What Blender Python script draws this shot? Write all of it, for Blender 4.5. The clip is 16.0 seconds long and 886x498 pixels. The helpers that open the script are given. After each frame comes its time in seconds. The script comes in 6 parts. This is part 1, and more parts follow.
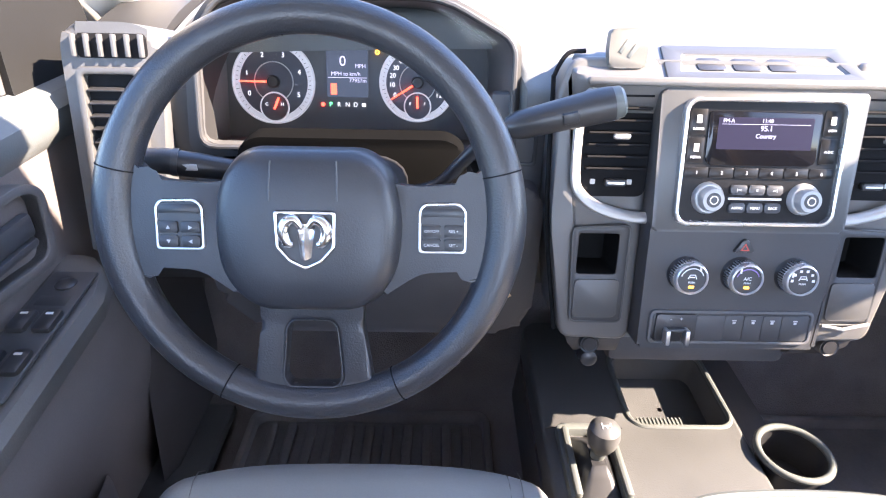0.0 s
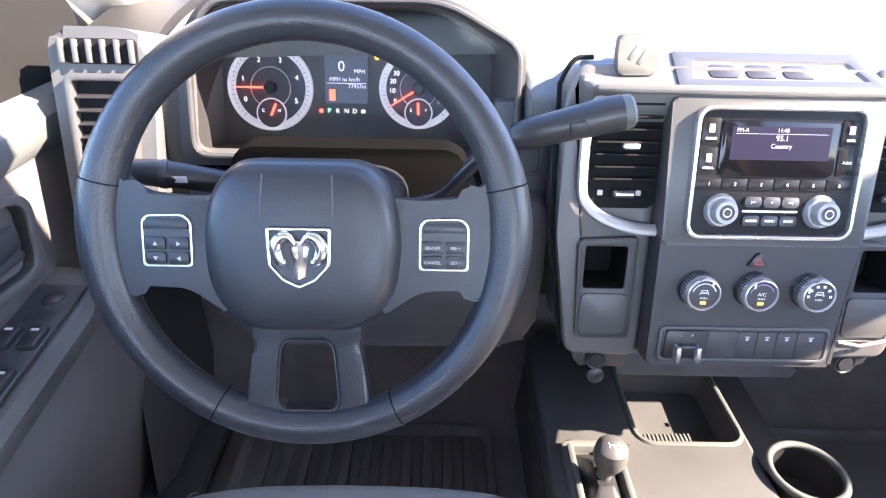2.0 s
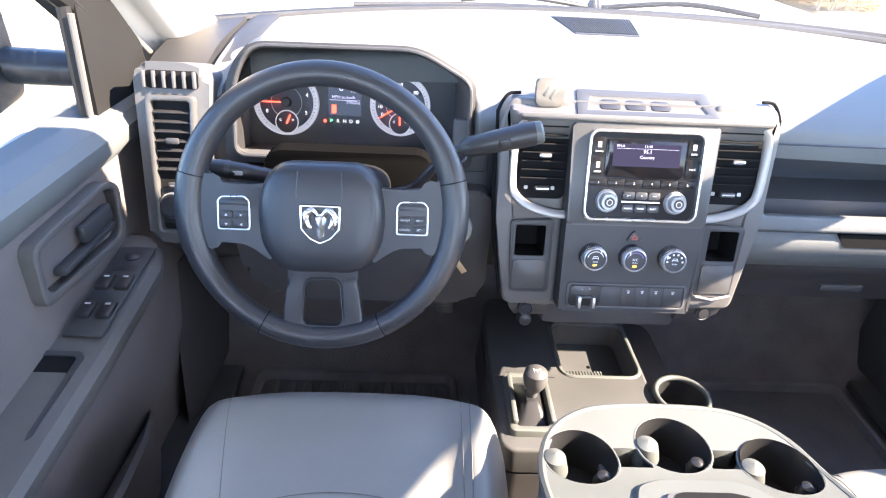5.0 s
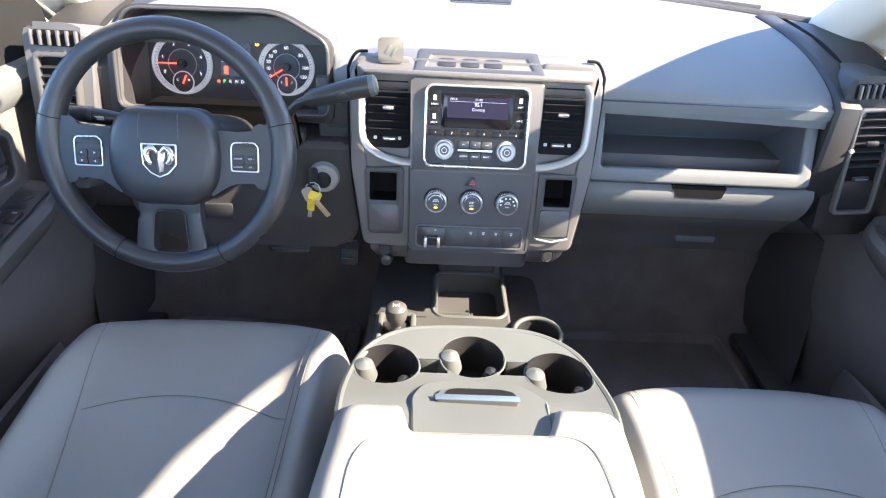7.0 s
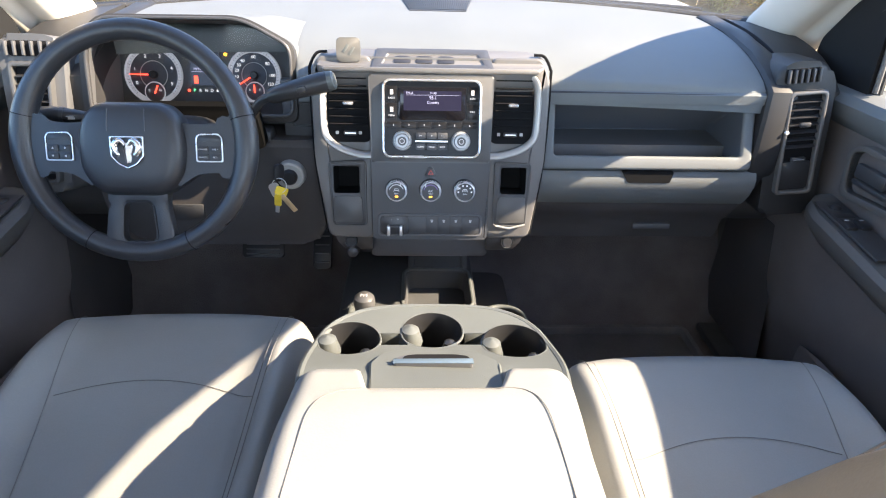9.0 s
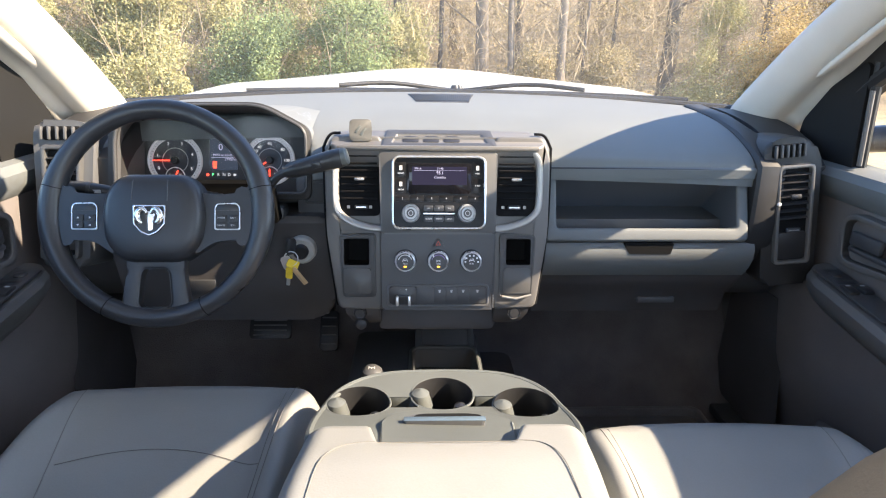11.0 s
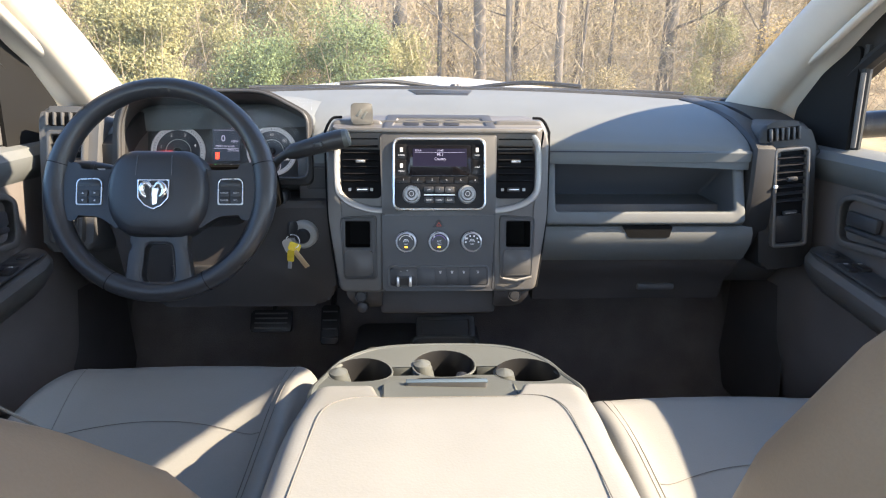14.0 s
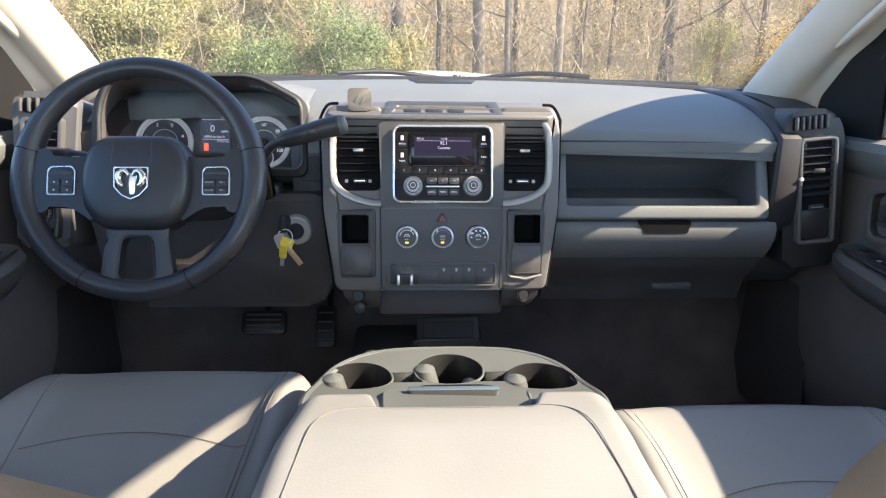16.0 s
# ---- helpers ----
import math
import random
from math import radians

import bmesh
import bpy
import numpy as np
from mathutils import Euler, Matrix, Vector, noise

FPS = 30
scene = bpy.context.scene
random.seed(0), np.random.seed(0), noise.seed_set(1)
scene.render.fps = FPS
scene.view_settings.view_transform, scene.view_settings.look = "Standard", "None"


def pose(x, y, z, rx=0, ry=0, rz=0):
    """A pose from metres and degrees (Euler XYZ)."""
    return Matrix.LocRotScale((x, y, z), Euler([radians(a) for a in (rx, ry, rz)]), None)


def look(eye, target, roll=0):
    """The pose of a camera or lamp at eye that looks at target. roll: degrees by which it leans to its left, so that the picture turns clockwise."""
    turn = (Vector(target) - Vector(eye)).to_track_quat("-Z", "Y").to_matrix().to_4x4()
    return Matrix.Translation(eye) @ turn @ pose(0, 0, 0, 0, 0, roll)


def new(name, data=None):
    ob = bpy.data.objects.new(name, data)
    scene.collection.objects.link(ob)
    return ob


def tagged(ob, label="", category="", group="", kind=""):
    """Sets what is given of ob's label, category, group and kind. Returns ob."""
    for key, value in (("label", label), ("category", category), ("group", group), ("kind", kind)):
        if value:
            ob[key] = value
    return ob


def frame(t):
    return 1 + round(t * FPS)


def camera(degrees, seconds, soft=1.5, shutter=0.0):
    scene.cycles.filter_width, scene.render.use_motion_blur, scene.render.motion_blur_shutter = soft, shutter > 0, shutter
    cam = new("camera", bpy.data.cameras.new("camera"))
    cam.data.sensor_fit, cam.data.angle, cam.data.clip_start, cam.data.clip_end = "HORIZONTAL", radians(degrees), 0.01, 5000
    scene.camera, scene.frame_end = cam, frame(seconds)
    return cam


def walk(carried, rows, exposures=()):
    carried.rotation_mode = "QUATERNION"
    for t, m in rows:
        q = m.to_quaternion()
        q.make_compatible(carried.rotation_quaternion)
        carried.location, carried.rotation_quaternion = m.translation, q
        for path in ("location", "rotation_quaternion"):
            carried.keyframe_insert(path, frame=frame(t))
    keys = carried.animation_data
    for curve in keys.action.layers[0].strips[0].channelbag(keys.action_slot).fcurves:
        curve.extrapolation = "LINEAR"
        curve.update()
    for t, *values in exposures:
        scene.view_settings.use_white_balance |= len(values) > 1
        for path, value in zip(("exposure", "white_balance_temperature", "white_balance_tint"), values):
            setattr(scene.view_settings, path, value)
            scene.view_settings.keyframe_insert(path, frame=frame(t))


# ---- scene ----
EXPOSURES = [(0.0, 3.33, 6050, 19), (3.2, 3.33, 6050, 19), (5.5, 3.17, 6080, 15), (7.0, 2.85, 6050, 13), (9.0, 2.52, 6250, 12), (10.0, 2.32, 6320, 12), (12.5, 2.11, 6350, 11), (16.0, 2.02, 6280, 11)]
cam = camera(74.0, 16.0, soft=1.1)
PATH = [
    (0, (-0.363, -0.596, 0.979), (-0.346, 1.127, -0.035), 1.2),
    (0.5, (-0.362, -0.588, 0.978), (-0.346, 1.137, -0.033), 1.2),
    (1, (-0.364, -0.581, 0.979), (-0.349, 1.145, -0.032), 1.2),
    (1.5, (-0.364, -0.573, 0.977), (-0.351, 1.154, -0.031), 1.2),
    (2, (-0.363, -0.566, 0.977), (-0.351, 1.161, -0.032), 1.2),
    (2.5, (-0.362, -0.559, 0.977), (-0.349, 1.169, -0.029), 1.2),
    (3, (-0.363, -0.552, 0.978), (-0.35, 1.176, -0.029), 1.2),
    (3.2, (-0.364, -0.549, 0.978), (-0.351, 1.178, -0.03), 1.2),
    (5.3, (-0.33, -0.862, 1.103), (-0.262, 0.846, 0.065), 3.1),
    (5.5, (-0.299, -0.878, 1.093), (-0.24, 0.824, 0.044), 3.2),
    (6, (-0.201, -0.915, 1.1), (-0.15, 0.774, 0.03), 3.5),
    (6.5, (-0.125, -0.935, 1.102), (-0.084, 0.749, 0.024), 3.3),
    (7, (-0.073, -0.962, 1.102), (-0.027, 0.727, 0.032), 3.1),
    (7.5, (-0.034, -0.986, 1.095), (0.024, 0.712, 0.04), 2.9),
    (8, (-0.022, -1.01, 1.08), (0.04, 0.698, 0.041), 2.5),
    (8.5, (-0.021, -1.027, 1.068), (0.046, 0.686, 0.038), 2.3),
    (9, (-0.022, -1.047, 1.058), (0.06, 0.694, 0.078), 1.6),
    (9.5, (-0.026, -1.065, 1.051), (0.064, 0.725, 0.163), 1.3),
    (10, (-0.032, -1.082, 1.034), (0.048, 0.759, 0.255), 1.0),
    (10.2, (-0.034, -1.085, 1.029), (0.043, 0.77, 0.283), 1.0),
    (12.5, (-0.034, -1.114, 0.954), (0.039, 0.792, 0.354), 0.5),
    (13, (-0.035, -1.122, 0.943), (0.04, 0.786, 0.35), 0.5),
    (13.5, (-0.038, -1.132, 0.936), (0.037, 0.779, 0.349), 0.5),
    (14, (-0.037, -1.13, 0.927), (0.04, 0.782, 0.347), 0.5),
    (14.5, (-0.037, -1.119, 0.917), (0.043, 0.795, 0.344), 0.5),
    (15, (-0.035, -1.107, 0.908), (0.047, 0.807, 0.336), 0.6),
    (15.5, (-0.039, -1.085, 0.898), (0.042, 0.83, 0.327), 0.5),
    (16, (-0.044, -1.054, 0.891), (0.039, 0.861, 0.319), 0.6),
]
walk(cam, [(t, look(eye, target, roll)) for t, eye, target, roll in PATH], exposures=EXPOSURES)

# ---- world and sun ----
SUN = Vector((1.36, -0.30, 1.0)).normalized()
world = bpy.data.worlds.new("world")
scene.world = world
world.use_nodes = True
wn = world.node_tree
bg = wn.nodes["Background"]
sky = wn.nodes.new("ShaderNodeTexSky")
sky.sky_type, sky.sun_disc = "NISHITA", False
sky.ozone_density, sky.dust_density = 3.6, 0.5
sky.sun_elevation = math.asin(SUN.z)
sky.sun_rotation = math.atan2(SUN.x, SUN.y)
wn.links.new(sky.outputs[0], bg.inputs[0])
bg.inputs[1].default_value = 0.15
sun = new("sun", bpy.data.lights.new("sun", "SUN"))
sun.data.energy, sun.data.angle, sun.data.color = 5.0, radians(0.5), (1.0, 0.81, 0.58)
sun.matrix_world = look(SUN * 30, (0, 0, 0))


def fill_panel(name, m, w, h, watts):
    """An unseen area lamp in a window opening behind the seats, added on top of the sky to fill the shade."""
    la = bpy.data.lights.new(name, "AREA")
    la.shape, la.size, la.size_y, la.energy, la.color = "RECTANGLE", w, h, watts, (0.74, 0.86, 1.0)
    new(name, la).matrix_world = m


fill_panel("rear_window_fill", look((0, -2.03, 1.05), (0, 0, 0.85)), 1.15, 0.38, 1.7)
for side in (-1, 1):
    fill_panel("rear_side_fill", look((side * 0.79, -1.63, 1.04), (0, -0.9, 0.7)), 0.55, 0.36, 0.75)


# ---- materials ----
def mat(name, col, rough=0.5, metal=0.0, grain=0.0, gscale=600.0, vary=0.12, vscale=9.0, bump=0.15, spec=0.5, coat=0.0, wrinkle=0.0):
    """A painted, moulded or woven surface: base colour varied at two scales, fine relief."""
    m = bpy.data.materials.new(name)
    m.use_nodes = True
    nt = m.node_tree
    p = nt.nodes["Principled BSDF"]
    p.inputs["Metallic"].default_value = metal
    p.inputs["Specular IOR Level"].default_value = spec
    p.inputs["Coat Weight"].default_value = coat
    tc = nt.nodes.new("ShaderNodeTexCoord")
    n1 = nt.nodes.new("ShaderNodeTexNoise")
    n1.inputs["Scale"].default_value, n1.inputs["Detail"].default_value = vscale, 5.0
    n2 = nt.nodes.new("ShaderNodeTexNoise")
    n2.inputs["Scale"].default_value, n2.inputs["Detail"].default_value = gscale, 2.0
    nt.links.new(tc.outputs["Object"], n1.inputs["Vector"])
    nt.links.new(tc.outputs["Object"], n2.inputs["Vector"])
    add = nt.nodes.new("ShaderNodeMath")
    add.operation = "MULTIPLY_ADD"
    add.inputs[1].default_value = 0.35
    nt.links.new(n2.outputs["Fac"], add.inputs[0])
    nt.links.new(n1.outputs["Fac"], add.inputs[2])
    ramp = nt.nodes.new("ShaderNodeValToRGB")
    ramp.color_ramp.elements[0].position, ramp.color_ramp.elements[1].position = 0.4, 0.95
    ramp.color_ramp.elements[0].color = (*[c * (1 - vary) for c in col], 1)
    ramp.color_ramp.elements[1].color = (*[min(1, c * (1 + vary)) for c in col], 1)
    nt.links.new(add.outputs[0], ramp.inputs[0])
    nt.links.new(ramp.outputs[0], p.inputs["Base Color"])
    rr = nt.nodes.new("ShaderNodeMapRange")
    rr.inputs["To Min"].default_value, rr.inputs["To Max"].default_value = max(0.02, rough - 0.08), min(1, rough + 0.08)
    nt.links.new(n1.outputs["Fac"], rr.inputs["Value"])
    nt.links.new(rr.outputs[0], p.inputs["Roughness"])
    if grain:
        b = nt.nodes.new("ShaderNodeBump")
        b.inputs["Strength"].default_value, b.inputs["Distance"].default_value = bump, grain
        nt.links.new(n2.outputs["Fac"], b.inputs["Height"])
        nt.links.new(b.outputs[0], p.inputs["Normal"])
        if wrinkle:                     # soft dents and creases of stretched vinyl
            n3 = nt.nodes.new("ShaderNodeTexNoise")
            n3.inputs["Scale"].default_value, n3.inputs["Detail"].default_value, n3.inputs["Distortion"].default_value = 9.0, 2.0, 0.0
            nt.links.new(tc.outputs["Object"], n3.inputs["Vector"])
            b2 = nt.nodes.new("ShaderNodeBump")
            b2.inputs["Strength"].default_value, b2.inputs["Distance"].default_value = 0.6, wrinkle
            nt.links.new(n3.outputs["Fac"], b2.inputs["Height"])
            nt.links.new(b2.outputs[0], b.inputs["Normal"])
    return m


def glow(name, col, strength):
    m = bpy.data.materials.new(name)
    m.use_nodes = True
    p = m.node_tree.nodes["Principled BSDF"]
    p.inputs["Base Color"].default_value = (*[c * 0.3 for c in col], 1)
    p.inputs["Emission Color"].default_value = (*col, 1)
    p.inputs["Emission Strength"].default_value = strength
    p.inputs["Roughness"].default_value = 0.4
    p.inputs["Specular IOR Level"].default_value = 0.12
    return m


def pane(name, tint=(1, 1, 1), gloss=1.0, dust=0.0):
    """Thin clear sheet: see-through, with a reflection that grows at grazing angles."""
    m = bpy.data.materials.new(name)
    m.use_nodes = True
    nt = m.node_tree
    out = nt.nodes["Material Output"]
    nt.nodes.remove(nt.nodes["Principled BSDF"])
    tr = nt.nodes.new("ShaderNodeBsdfTransparent")
    tr.inputs[0].default_value = (*tint, 1)
    gl = nt.nodes.new("ShaderNodeBsdfGlossy")
    gl.inputs["Roughness"].default_value = 0.03
    fr = nt.nodes.new("ShaderNodeFresnel")
    fr.inputs[0].default_value = 1.45
    mu = nt.nodes.new("ShaderNodeMath")
    mu.operation = "MULTIPLY"
    mu.inputs[1].default_value = gloss
    mx = nt.nodes.new("ShaderNodeMixShader")
    nt.links.new(fr.outputs[0], mu.inputs[0])
    nt.links.new(mu.outputs[0], mx.inputs[0])
    nt.links.new(tr.outputs[0], mx.inputs[1])
    nt.links.new(gl.outputs[0], mx.inputs[2])
    if dust:                            # thin uneven film of dust that the sun lights
        tl = nt.nodes.new("ShaderNodeBsdfTranslucent")
        tl.inputs[0].default_value = (0.8, 0.79, 0.75, 1)
        tc = nt.nodes.new("ShaderNodeTexCoord")
        nz = nt.nodes.new("ShaderNodeTexNoise")
        nz.inputs["Scale"].default_value, nz.inputs["Detail"].default_value = 4.0, 6.0
        mr = nt.nodes.new("ShaderNodeMapRange")
        mr.inputs["From Min"].default_value, mr.inputs["From Max"].default_value = 0.3, 0.75
        mr.inputs["To Min"].default_value, mr.inputs["To Max"].default_value = dust * 0.6, dust * 1.5
        nt.links.new(tc.outputs["Object"], nz.inputs["Vector"])
        nt.links.new(nz.outputs["Fac"], mr.inputs["Value"])
        m2 = nt.nodes.new("ShaderNodeMixShader")
        nt.links.new(mr.outputs[0], m2.inputs[0])
        nt.links.new(mx.outputs[0], m2.inputs[1])
        nt.links.new(tl.outputs[0], m2.inputs[2])
        mx = m2
    nt.links.new(mx.outputs[0], out.inputs[0])
    return m


M_PAD = mat("dash_pad_grey", (0.126, 0.136, 0.137), 0.62, grain=0.0006, gscale=420, vary=0.08, bump=0.35)
M_DASH = mat("dash_dark_grey", (0.085, 0.087, 0.091), 0.55, grain=0.0005, gscale=480, vary=0.1, bump=0.3)
M_TRIM = mat("trim_warm_silver", (0.132, 0.128, 0.123), 0.42, metal=0.15, gscale=900, vary=0.05)
M_PANEL = mat("panel_charcoal", (0.046, 0.047, 0.050), 0.45, grain=0.0003, gscale=700, vary=0.08)
M_LOWER = mat("lower_dash_black", (0.060, 0.056, 0.056), 0.6, grain=0.0005, gscale=420, vary=0.2, bump=0.3)
# Pad grey made darker and bluer, for the shade inside the bin.
M_BIN = mat("bin_shade_grey", (0.082, 0.092, 0.106), 0.6, grain=0.0004, gscale=500, vary=0.08)
M_FLANK = mat("stack_flank_grey", (0.080, 0.080, 0.080), 0.42, metal=0.15, gscale=900, vary=0.05)
M_GLOSS = mat("radio_gloss_black", (0.010, 0.010, 0.011), 0.3, vary=0.05, spec=0.2)
# Console grey made darker, for the shade low in the cab.
M_DECK = mat("floor_shade_grey", (0.062, 0.063, 0.063), 0.55, grain=0.0008, gscale=420, vary=0.15, bump=0.5)
M_RINGCHROME = mat("knob_ring_bright", (0.68, 0.68, 0.69), 0.27, metal=0.7, vary=0.04)
M_BAND = mat("end_band_charcoal", (0.024, 0.024, 0.025), 0.55, grain=0.0004, gscale=500, vary=0.1)
# Grey corner panel taken down to near-black; its shade is in the colour.
M_SAIL = mat("sail_shade_black", (0.012, 0.012, 0.012), 0.75, spec=0.2, grain=0.0004, gscale=500)
# Near-black for pocket insides and the handle notch; their shade is in the colour.
M_POCKETSHADE = mat("pocket_shade_black", (0.010, 0.010, 0.010), 0.9, spec=0.15)
# Almost no colour at all: the shade of an opening that isn't modelled.
M_HOLESHADE = mat("opening_shade_black", (0.003, 0.003, 0.003), 0.95, spec=0.05)
M_BLACK = mat("black_plastic", (0.027, 0.027, 0.029), 0.36, grain=0.0003, gscale=700)
# Near-black; on recess backs and vent blades it stands for shade.
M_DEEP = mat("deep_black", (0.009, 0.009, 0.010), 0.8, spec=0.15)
M_WHEEL = mat("wheel_rubber_skin", (0.032, 0.033, 0.037), 0.30, grain=0.0007, gscale=520, vary=0.12, bump=0.5)
M_HUB = mat("hub_plastic", (0.026, 0.027, 0.031), 0.38, grain=0.0005, gscale=620, bump=0.35)
M_CHROME = mat("chrome", (0.75, 0.75, 0.76), 0.16, metal=1.0, vary=0.04)
M_SATIN = mat("satin_silver", (0.68, 0.68, 0.69), 0.28, metal=0.9, vary=0.05)
M_VINYL = mat("seat_vinyl", (0.228, 0.229, 0.218), 0.46, grain=0.0006, gscale=380, vary=0.09, vscale=5, bump=0.3, wrinkle=0.0028)
M_BACK = mat("backrest_vinyl_tan", (0.25, 0.172, 0.108), 0.5, grain=0.0006, gscale=380, vary=0.1, vscale=5, bump=0.3, wrinkle=0.0028)
M_SEAM = mat("seam_thread", (0.15, 0.145, 0.135), 0.7)
M_CONS = mat("console_grey", (0.094, 0.102, 0.097), 0.5, grain=0.0005, gscale=520, vary=0.1, bump=0.35)
M_MAT = mat("floor_rubber", (0.150, 0.142, 0.143), 0.5, grain=0.0008, gscale=200, vary=0.25)
M_CARPET = mat("carpet", (0.148, 0.134, 0.133), 0.95, grain=0.002, gscale=350, vary=0.3, bump=0.8)
M_DOOR = mat("door_panel_grey", (0.100, 0.096, 0.091), 0.55, grain=0.0005, gscale=480, bump=0.3)
M_PILLAR = mat("pillar_cloth", (0.62, 0.58, 0.51), 0.8, grain=0.0005, gscale=500, vary=0.05)
M_HEAD = mat("headliner", (0.64, 0.61, 0.56), 0.9, grain=0.0005, gscale=400, vary=0.05)
M_RUBBER = mat("weather_rubber", (0.012, 0.012, 0.012), 0.55)
M_PAINT = mat("body_paint_white", (0.78, 0.78, 0.77), 0.25, coat=0.6, vary=0.03)
M_GLASS = pane("window_glass", (0.94, 0.96, 0.95))
M_SCREEN = pane("dusty_windscreen", (0.94, 0.96, 0.95), 1.0, 0.026)
M_LENS = pane("cluster_lens", (0.96, 0.96, 0.97), 0.35)
M_SCREENGLASS = mat("screen_black", (0.006, 0.006, 0.008), 0.12, spec=0.25)
M_LCD = glow("radio_lcd_violet", (0.022, 0.019, 0.042), 0.2)
M_LCDTXT = glow("lcd_text", (0.75, 0.72, 0.95), 0.16)
M_DISP = glow("cluster_display", (0.09, 0.11, 0.15), 0.12)
M_DIAL = mat("dial_face", (0.085, 0.092, 0.112), 0.5)
# Silver rings get a faint added glow to read bright under the hood.
M_DIALRING = glow("dial_ring_glowing_silver", (0.86, 0.88, 0.92), 0.045)
M_DIALRING.node_tree.nodes["Principled BSDF"].inputs["Base Color"].default_value = (0.50, 0.51, 0.54, 1)
M_WHITE = glow("white_marking", (0.85, 0.85, 0.85), 0.22)
M_RED = glow("red_needle", (0.9, 0.06, 0.03), 0.9)
M_GREEN = glow("green_mark", (0.1, 0.6, 0.2), 0.8)
M_AMBER = glow("amber_mark", (0.95, 0.4, 0.03), 1.2)
M_GREYMARK = mat("grey_marking", (0.5, 0.5, 0.5), 0.6)
M_BEIGE = mat("mount_plate_beige", (0.10, 0.097, 0.088), 0.5, vary=0.1, vscale=60)
M_YELLOW = mat("key_tag_yellow", (0.75, 0.55, 0.04), 0.5, vary=0.15, vscale=80)
M_BRASS = mat("key_brass", (0.72, 0.55, 0.35), 0.35, metal=0.7)
M_PALEPLASTIC = mat("pale_grey_plastic", (0.42, 0.42, 0.40), 0.45)
# Blue of the reflection seen along the latch, given as base colour.
M_STRIPBLUE = mat("strip_reflection_blue", (0.09, 0.125, 0.16), 0.25)


# ---- shape helpers ----
def part(name, bm, material, parent=None, label="", smooth=True):
    me = bpy.data.meshes.new(name)
    bmesh.ops.recalc_face_normals(bm, faces=bm.faces)
    bm.to_mesh(me)
    bm.free()
    me.materials.append(material)
    if smooth:
        for f in me.polygons:
            f.use_smooth = True
        me.set_sharp_from_angle(angle=radians(38))
    ob = new(name, me)
    ob.parent = parent
    if label:
        ob["label"] = label
    return ob


def inward(ob, eye=(0, -0.5, 1.0)):
    """Turns a pane's faces towards the cabin."""
    for f in ob.data.polygons:
        if f.normal.dot(Vector(eye) - f.center) < 0:
            f.flip()
    ob.visible_shadow = False
    return ob


def thing(name, m=None, label="", category="", group="", kind=""):
    ob = new(name)
    ob.empty_display_size = 0.02
    if m is not None:
        ob.matrix_world = m
    return tagged(ob, label, category, group, kind)


def box(sx, sy, sz, loc=(0, 0, 0), bev=0.0, seg=2, bm=None, rot=None):
    """A box, all edges rounded by bev."""
    b = bmesh.new()
    bmesh.ops.create_cube(b, size=1.0)
    bmesh.ops.scale(b, vec=(sx, sy, sz), verts=b.verts)
    if bev:
        bmesh.ops.bevel(b, geom=b.edges[:], offset=min(bev, 0.49 * min(sx, sy, sz)), segments=seg, profile=0.5, affect="EDGES")
    if rot is not None:
        bmesh.ops.transform(b, matrix=rot, verts=b.verts)
    bmesh.ops.translate(b, vec=loc, verts=b.verts)
    return b if bm is None else join(bm, b)


def join(a, b):
    me = bpy.data.meshes.new("tmp")
    b.to_mesh(me)
    b.free()
    a.from_mesh(me)
    bpy.data.meshes.remove(me)
    return a


def moved(bm, m):
    bmesh.ops.transform(bm, matrix=m, verts=bm.verts)
    return bm


def rrect(w, h, r, cx=0.0, cz=0.0, n=5):
    """A rounded rectangle, counter-clockwise in x, z."""
    pts = []
    for sx, sz, a0 in ((1, 1, 0), (-1, 1, 90), (-1, -1, 180), (1, -1, 270)):
        for i in range(n + 1):
            a = radians(a0 + 90 * i / n)
            pts.append((cx + sx * (w / 2 - r) + r * math.cos(a), cz + sz * (h / 2 - r) + r * math.sin(a)))
    return pts


def rounded(pts, r, n=4):
    """Rounds the corners of a polygon; r is one radius or one for each corner."""
    out = []
    k = len(pts)
    for i in range(k):
        p0, p1, p2 = Vector(pts[i - 1]), Vector(pts[i]), Vector(pts[(i + 1) % k])
        rr = r[i] if isinstance(r, (list, tuple)) else r
        a, b = (p0 - p1), (p2 - p1)
        q = min(rr, a.length * 0.48, b.length * 0.48)
        a, b = p1 + a.normalized() * q, p1 + b.normalized() * q
        for j in range(n + 1):
            t = j / n
            out.append(tuple((1 - t) ** 2 * a + 2 * t * (1 - t) * p1 + t * t * b))
    return out


def plate(pts, y0, y1, bev=0.0, seg=2, bm=None):
    """A slab: an outline in x, z, from y0 (towards the cabin) to y1; its front rim rounded."""
    b = bmesh.new()
    fr = [b.verts.new((x, y0, z)) for x, z in pts]
    bk = [b.verts.new((x, y1, z)) for x, z in pts]
    f = b.faces.new(fr)
    b.faces.new(bk[::-1])
    k = len(pts)
    for i in range(k):
        b.faces.new((fr[i], bk[i], bk[(i + 1) % k], fr[(i + 1) % k]))
    if bev:
        bmesh.ops.bevel(b, geom=f.edges[:], offset=bev, segments=seg, profile=0.5, affect="EDGES")
    return b if bm is None else join(bm, b)


